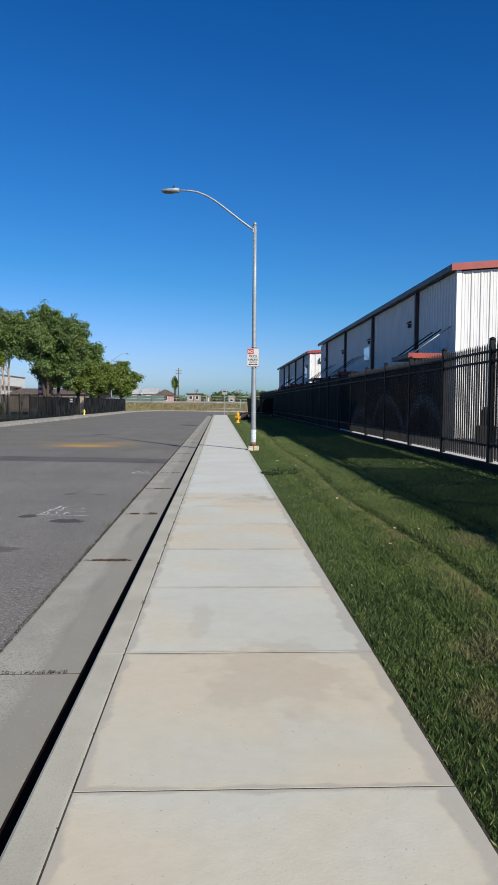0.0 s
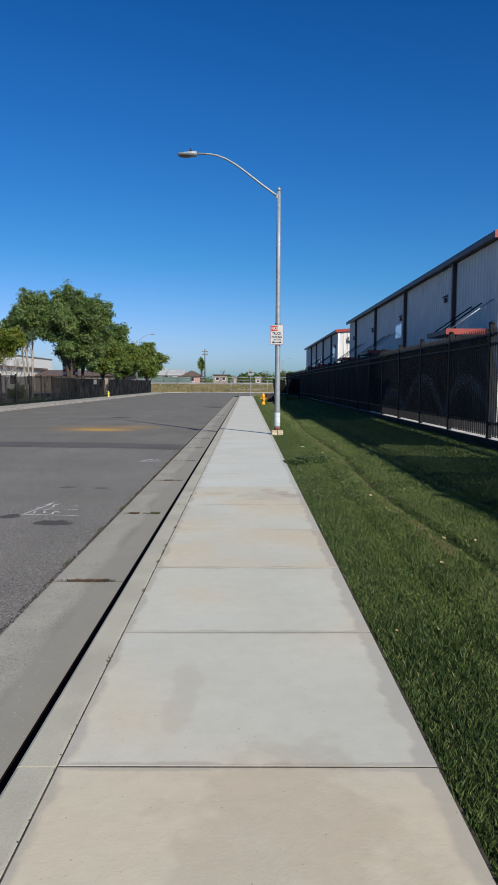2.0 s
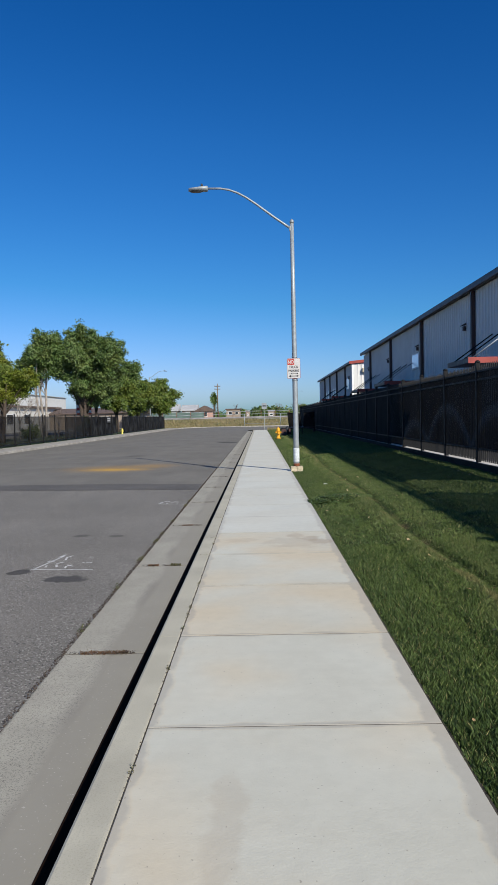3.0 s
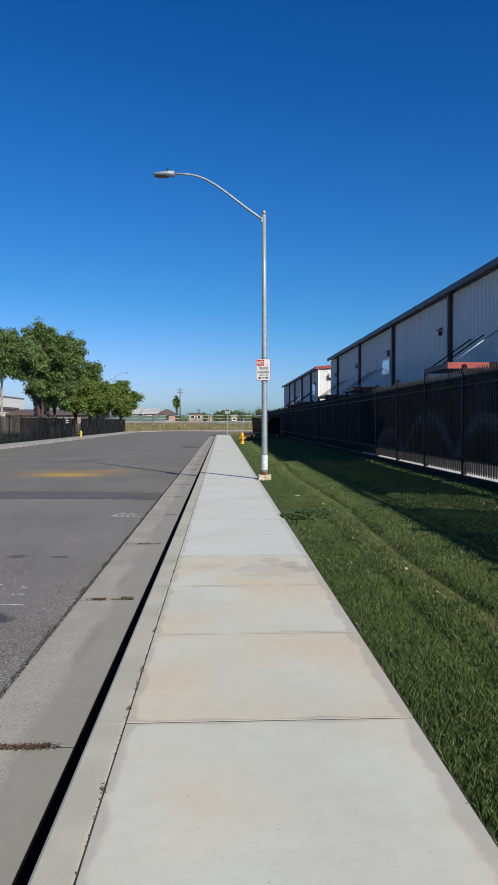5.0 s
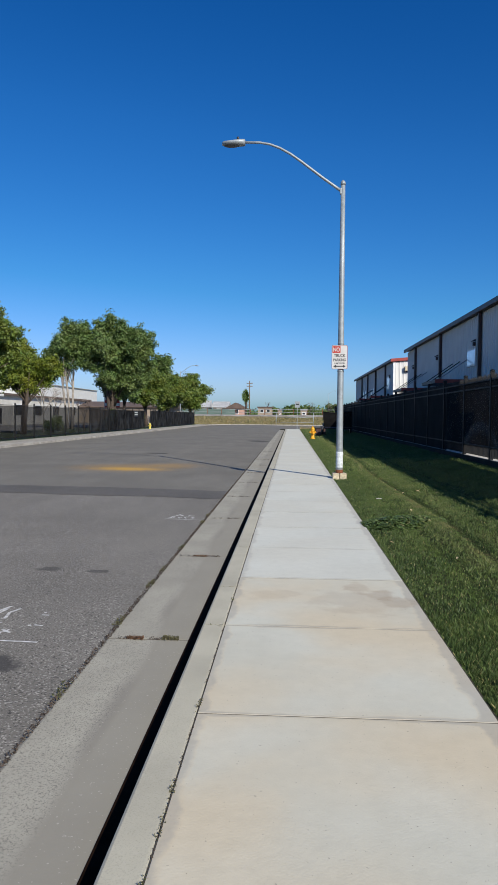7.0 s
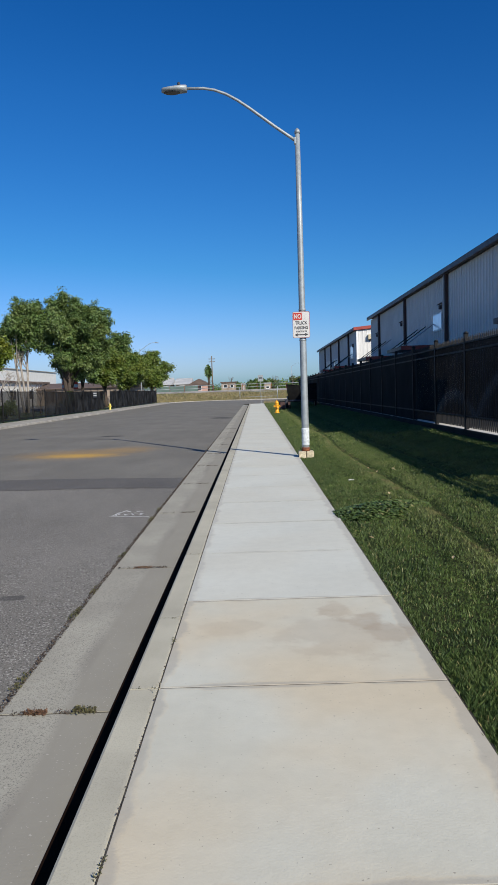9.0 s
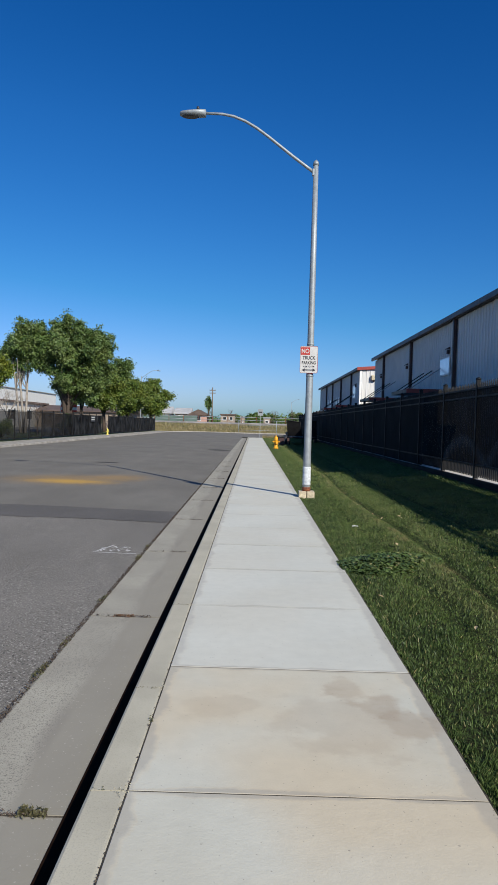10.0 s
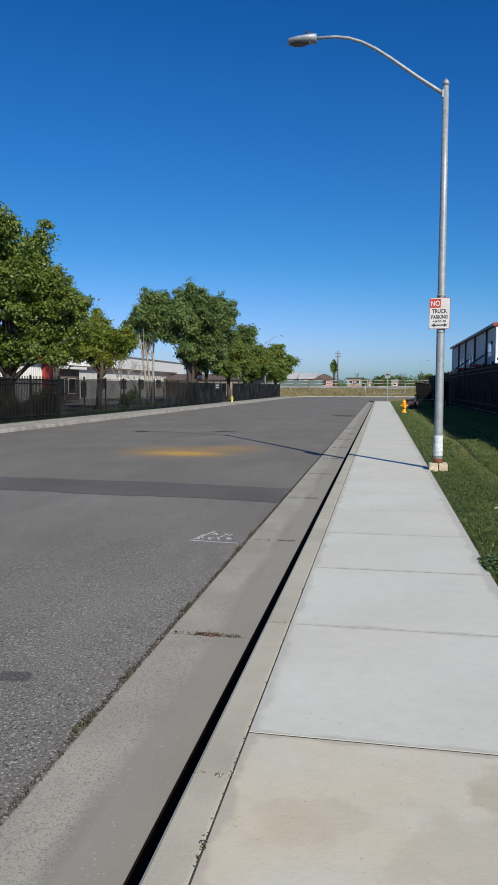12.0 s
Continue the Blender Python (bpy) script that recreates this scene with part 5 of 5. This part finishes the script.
tagged(obj("railway_bank", prism(bmesh.new(), [(143.5, 0.9), (146.5, 1.75), (151, 1.75), (154, 1.2), (154, 0.3), (143.5, 0.3)], -80, 80), M_GRAVEL),
       "grey gravel railway bank", "embankment", kind="structure").matrix_world = Matrix(((0, 1, 0, 0), (1, 0, 0, 0), (0, 0, 1, 0), (0, 0, 0, 1)))


def straw(n, x0, x1, y0, y1, h, w, seed):
    r = np.random.default_rng(seed)
    x, y = r.uniform(x0, x1, n), r.uniform(y0, y1, n)
    tuft = (np.sin(x * 1.1 + 2 * np.sin(y * 0.9)) * np.sin(y * 1.3 + x * 0.4) + 1) * 0.5
    keep = r.uniform(size=n) < 0.25 + 0.75 * tuft
    x, y, tuft = x[keep], y[keep], tuft[keep]
    n = len(x)
    z = -0.24 + 1.75 * np.clip((y - 132) / 14, 0, 1)
    hh = h * r.uniform(0.4, 1.2, n) * (0.4 + tuft)
    a, b = r.uniform(0, 6.28, n), r.uniform(0, 6.28, n)
    V = np.zeros((n, 3, 3), np.float32)
    V[:, 0] = np.stack([x - np.cos(a) * w, y - np.sin(a) * w, z - 0.02], 1)
    V[:, 1] = np.stack([x + np.cos(a) * w, y + np.sin(a) * w, z - 0.02], 1)
    V[:, 2] = np.stack([x + np.cos(b) * hh * 0.35, y + np.sin(b) * hh * 0.35, z + hh], 1)
    tagged(loose("dry_grass", V.reshape(-1, 3), 3, M_STRAW), "tall dry straw-coloured field grass", "grass", kind="stuff")


straw(45000, -45, 45, 126.6, 143, 0.55, 0.03, 41)
straw(6000, 1.6, 9.0, 84, 91.5, 0.5, 0.02, 42)

tf = thing("track_fence", "low rusty pipe fence along the railway bank", "fence")
me_tp = mesh_of("post", tubed([(0, 0, 0), (0, 0, 1.25)], 0.06, 6), M_RUST)
me_tr = mesh_of("rail", tubed([(0, 0, 0), (3, 0, 0)], 0.05, 6), M_GALV)
for i in range(26):
    share("post", me_tp, tf, (-38 + 3 * i, 149, 1.72))
    for z in (0.55, 1.15):
        share("rail", me_tr, tf, (-38 + 3 * i, 149, 1.72 + z))
gate = thing("field_gate", "grey pipe gate in the dry field", "gate", (0, 131, -0.1))
for x in (-2.2, 4.6):
    part("gate_post", tubed([(x, 0, -0.2), (x, 0, 2.3)], 0.06, 8), M_GALV, gate)
for z in (0.5, 1.4):
    part("bar", tubed([(-2.2, 0, z), (4.6, 0, z)], 0.03, 6), M_GALV, gate)
tagged(obj("green_hoarding", boxed(-27, -12.5, 165, 165.15, 1.4, 3.1), M_GREEN_FENCE), "dull green sheet fence beyond the tracks", "fence")
tagged(obj("brown_hoarding", boxed(-34, -27.2, 163, 163.15, 1.4, 3.2), M_HOUSE_PINK), "brown board fence beyond the tracks", "fence")

G = dict(base=BANK)
shed("house", -36, -22.5, 196, 206, 2.4, M_HOUSE_WHITE, M_SHINGLE, "low house with a pale grey roof", 0.5, 1.9, (("y", -33, -30, 0.8, 2), ("y", -27, -25, 0.8, 2)), along="x", **G)
shed("house", -21.5, -17.5, 200, 210, 2.4, M_HOUSE_TAN, M_SHINGLE, "small house with a pale grey roof", 0.4, 1.7, (("y", -20.5, -19, 0.8, 2),), along="x", **G)
shed("house", -17.0, -12.2, 194, 204, 2.1, M_HOUSE_PINK, M_SHINGLE_AND_SHADE, "small pinkish house with brown gable roof", 0.5, 1.5, (("y", -15.6, -13.8, 0.5, 1.9),), **G)
shed("house", -9.0, -5.0, 205, 213, 2.4, M_HOUSE_TAN, M_SHINGLE_AND_SHADE, "small tan house with flat dark roof", 0.3, 0.0, (("y", -8.4, -7.3, 0.9, 1.9), ("y", -6.5, -5.5, 0.9, 1.9)), **G)
shed("house", 10.5, 20.5, 150, 162, 1.9, M_HOUSE_WHITE, M_SHINGLE_AND_SHADE, "white gabled house beyond the fence", 0.4, 1.6, (("y", 14, 16.5, 0.4, 1.6),), **G)
for x, w, h in ((2.6, 1.4, 1.3), (-2.4, 0.9, 1.3)):
    shed("track_cabinet", x, x + w, 156, 157.5, h, M_HOUSE_TAN, M_ROOF, "pale equipment cabinet beside the tracks", 0.1, openings=(("y", x + 0.3, x + w - 0.3, 0.3, h - 0.4),), **G)

tp = thing("utility_pole", "weathered wooden utility pole with crossarms", "utility pole", (-10.0, 180, 1.4))
part("pole", tubed([(0, 0, 0), (0, 0, 9.0)], [0.17, 0.11], 8), M_WOOD, tp)
for z in (8.2, 7.5):
    arm = part("crossarm", boxed(-0.75, 0.75, -0.07, 0.07, z, z + 0.14), M_WOOD, tp)
    for x in (-0.68, -0.35, 0.35, 0.68):
        part("insulator", tubed([(x, 0, z + 0.16), (x, 0, z + 0.36)], 0.05, 6), M_GALV, arm)


def palm(x, y, h, base):
    p = thing("palm_tree", "tall palm with a shaggy dark crown", "tree", (x, y, base))
    part("trunk", tubed([(0, 0, -0.2), (0.1, 0, h * 0.5), (0, 0, h)], [0.3, 0.22, 0.24], 8), M_BARK, p)
    r = np.random.default_rng(51)
    n = 600
    a, e = r.uniform(0, 6.28, n), r.uniform(-1.45, 1.3, n)
    L = r.uniform(0.5, 1.3, n) * (0.7 + 0.4 * np.abs(np.sin(e)))
    d = np.stack([np.cos(a) * np.cos(e), np.sin(a) * np.cos(e), np.sin(e)], 1)
    c = np.array([0, 0, h - 0.3]) + r.normal(size=(n, 3)) * np.array([0.15, 0.15, 0.5])
    side = np.cross(d, [0, 0, 1.0])
    side /= np.linalg.norm(side, axis=1)[:, None]
    tip = c + d * L[:, None] - np.array([0, 0, 0.4]) * (L ** 2)[:, None]
    V = np.stack([c - side * 0.04, c + side * 0.04, c + d * L[:, None] * 0.6 + side * 0.1, tip], 1)
    tagged(loose("fronds", V.reshape(-1, 3), 4, M_LEAF_DARK, p), kind="stuff")


palm(-10.9, 179, 5.6, 1.4)
for i, (x, y, h) in enumerate(((-26, 214, 5.2), (-7, 216, 5.0), (-13.5, 214, 4.6), (6, 205, 4.4), (11.5, 208, 5.0), (21, 212, 5.5), (27, 190, 5))):
    bare_tree(x, y, h, 60 + i, "distant bare grey winter tree", BANK)
for i, (x, y, w, h) in enumerate(((0.5, 214, 3.4, 3.6), (6.5, 220, 4.0, 3.2), (13, 216, 3.2, 4.6), (-4.5, 222, 3, 3.2), (19, 215, 3.5, 3.8), (25, 220, 4, 4.2), (3, 232, 4, 4))):
    shrub(x, y, w, h, M_LEAF_DARK, 70 + i, "distant dark rounded evergreen tree", BANK)
r = np.random.default_rng(80)
n = 42000
P = np.stack([r.uniform(-160, 200, n), r.uniform(330, 420, n), BANK - 0.4 + np.abs(r.normal(size=n)) * 1.1], 1)
P[:, 2] += r.uniform(0, 1, n) * 2.2 * (np.sin(P[:, 0] * 0.13) * np.sin(P[:, 0] * 0.041 + 1) + 0.6).clip(0)
tagged(loose("distant_treeline", leaf_cards(r, P, 0.55), 4, M_LEAF_DARK), "far dark line of trees on the horizon", "trees", kind="stuff")

# ---- pieces: walk, kerb and gutter ----
pavement = thing("sidewalk", "pale concrete sidewalk of square slabs", "sidewalk", kind="structure")
part("bedding", boxed(-0.004, 1.522, -12.2, WALK_END, -0.25, -0.0008), M_JOINT, pavement, "sandy fill in the joints")


def slab_mesh(name, mat, hx=0.758, hy=0.7550):
    bm = bmesh.new()
    lay = []
    for inset, z in ((0.0, -0.06), (0.0, -0.0012), (0.0008, -0.0004), (0.002, 0.0)):
        lay.append([bm.verts.new((sx * (hx - inset), sy * (hy - inset), z)) for sx, sy in ((-1, -1), (1, -1), (1, 1), (-1, 1))])
    for a, b in zip(lay, lay[1:]):
        for i in range(4):
            bm.faces.new((a[i], a[(i + 1) % 4], b[(i + 1) % 4], b[i]))
    bm.faces.new(lay[-1])
    return mesh_of(name, bm, mat)


me_slab, me_clean = slab_mesh("slab", M_SLAB), slab_mesh("slab", M_SLAB_CLEAN)
slab_rng = random.Random(9)
for i in range(-8, 56):
    y = i * SLAB + SLAB / 2
    s = share("slab", me_slab if y < 9.12 else me_clean, pavement, (0.76, y, slab_rng.uniform(0.0003, 0.0022)))
    s.rotation_euler = (slab_rng.uniform(-0.0003, 0.0003), slab_rng.uniform(-0.0003, 0.0003), 0)

kerb = thing("kerb", "weathered concrete kerb and gutter", "kerb", kind="structure")
part("bedding", prism(bmesh.new(), [(-0.858, -0.36), (-0.858, -0.1235), (-0.45, -0.1235), (-0.25, -0.1215), (-0.175, -0.1215), (-0.158, -0.02), (-0.14, -0.006), (-0.012, -0.0055), (-0.012, -0.36)], -12.2, WALK_END), M_JOINT, kerb)
KL = 2 * SLAB
kb = [(-0.175, -0.3), (-0.173, -0.13), (-0.168, -0.016), (-0.163, -0.006), (-0.152, -0.001), (-0.02, 0.0), (-0.010, -0.0012), (-0.0055, -0.005), (-0.0055, -0.3)]
gt = [(-0.862, -0.32), (-0.862, -0.124), (-0.85, -0.120), (-0.45, -0.1205), (-0.25, -0.1185), (-0.178, -0.1185), (-0.178, -0.32)]
me_kerb = mesh_of("kerb_stone", prism(bmesh.new(), kb, -KL / 2 + 0.003, KL / 2 - 0.003), M_KERB)
me_gut = mesh_of("gutter_pan", prism(bmesh.new(), gt, -KL / 2 + 0.009, KL / 2 - 0.009), M_GUTTER)
for i in range(-4, 28):
    y = SLAB + KL * i + KL / 2
    share("kerb_stone", me_kerb, kerb, (0, y, slab_rng.uniform(-0.0005, 0.001)))
    share("gutter_pan", me_gut, kerb, (0, y, slab_rng.uniform(-0.0005, 0.001)))

# added black strip deepens the shadow the kerb casts on the gutter
part("shade_strip", prism(bmesh.new(), [(-0.268, -0.20), (-0.268, -0.1165), (-0.261, -0.1150), (-0.181, -0.1155), (-0.181, -0.20)], -12.2, WALK_END), M_KERB_SHADE, kerb, "black strip painting the kerb shadow on the gutter")

# crumbs and weeds caught in the gutter joints and seams
r = np.random.default_rng(90)


def crumbs(name, n, x0, x1, y, sy, z, size, mat, label):
    P = np.stack([r.uniform(x0, x1, n), y + r.normal(size=n) * sy, z + r.uniform(0, 0.016, n)], 1)
    tagged(loose(name, leaf_cards(r, P, size), 4, mat), label, "debris", kind="stuff")


crumbs("gutter_debris", 500, -0.74, -0.38, 4.56, 0.018, -0.117, 0.007, M_CRUMB, "reddish leaf crumbs in a gutter joint")
crumbs("gutter_debris", 260, -0.72, -0.60, 7.60, 0.015, -0.117, 0.007, M_CRUMB, "reddish leaf crumbs in a gutter joint")
crumbs("gutter_weed", 260, -0.46, -0.34, 7.61, 0.018, -0.116, 0.008, M_WEED, "small dry weeds in a gutter joint")
crumbs("gutter_debris", 160, -0.66, -0.48, 10.64, 0.014, -0.117, 0.008, M_CRUMB, "reddish leaf crumbs in a gutter joint")
for k in range(-1, 12):
    y = SLAB + KL * k
    for x0, x1, count in ((-0.84, -0.62, 60), (-0.62, -0.34, 110)):
        crumbs("gutter_debris", count, x0 + 0.08 * float(r.uniform()), x1, y, 0.011, -0.119, 0.006, M_BARK, "dark dirt caught in a gutter joint")
crumbs("seam_debris", 700, -0.008, 0.004, 6.0, 3.2, -0.008, 0.005, M_BARK, "dark crumbs along the kerb seam")
for y, wide in ((5.35, 0.03), (6.2, 0.05), (3.9, 0.02), (8.3, 0.03), (5.1, 0.06), (4.75, 0.02), (2.6, 0.03)):
    crumbs("seam_weed", 40, -0.015, 0.010, y, wide, -0.004, 0.005, M_WEED, "tiny dry weed in the kerb seam")
# spalled corners of the kerb lying beside its joints
for y in (7.6, 8.75, 10.64):
    crumbs("concrete_crumbs", 60, -0.06, 0.012, y, 0.025, -0.008, 0.0045, M_KERB, "pale broken concrete crumbs on the kerb")
    crumbs("concrete_crumbs", 40, -0.16, -0.02, y, 0.008, -0.009, 0.004, M_WEED, "dark grit in a broken kerb joint")
crumbs("edge_debris", 6500, -0.89, -0.852, 12.0, 9.0, -0.124, 0.008, M_BARK, "dry crumbs along the asphalt edge")
for y, count in ((6.6, 60), (8.0, 90), (9.3, 120), (9.9, 60), (11.2, 80), (13.2, 120), (14.0, 60), (5.2, 50)):
    crumbs("edge_weed", count, -0.91, -0.85, y, 0.09, -0.120, 0.009, M_WEED, "dry weeds along the asphalt edge")

far_walk = thing("far_sidewalk", "pale cracked sidewalk across the street", "sidewalk", kind="structure")
part("bedding", boxed(-15.42, -13.53, -20, 122, -0.25, -0.03), M_DIRT, far_walk)
me_far = mesh_of("slab", boxed(-0.935, 0.935, -0.7625, 0.7625, -0.06, 0.0), M_KERB_FAR)
for i in range(13, 80):
    share("slab", me_far, far_walk, (-14.475, i * 1.53, slab_rng.uniform(-0.004, 0.002)))
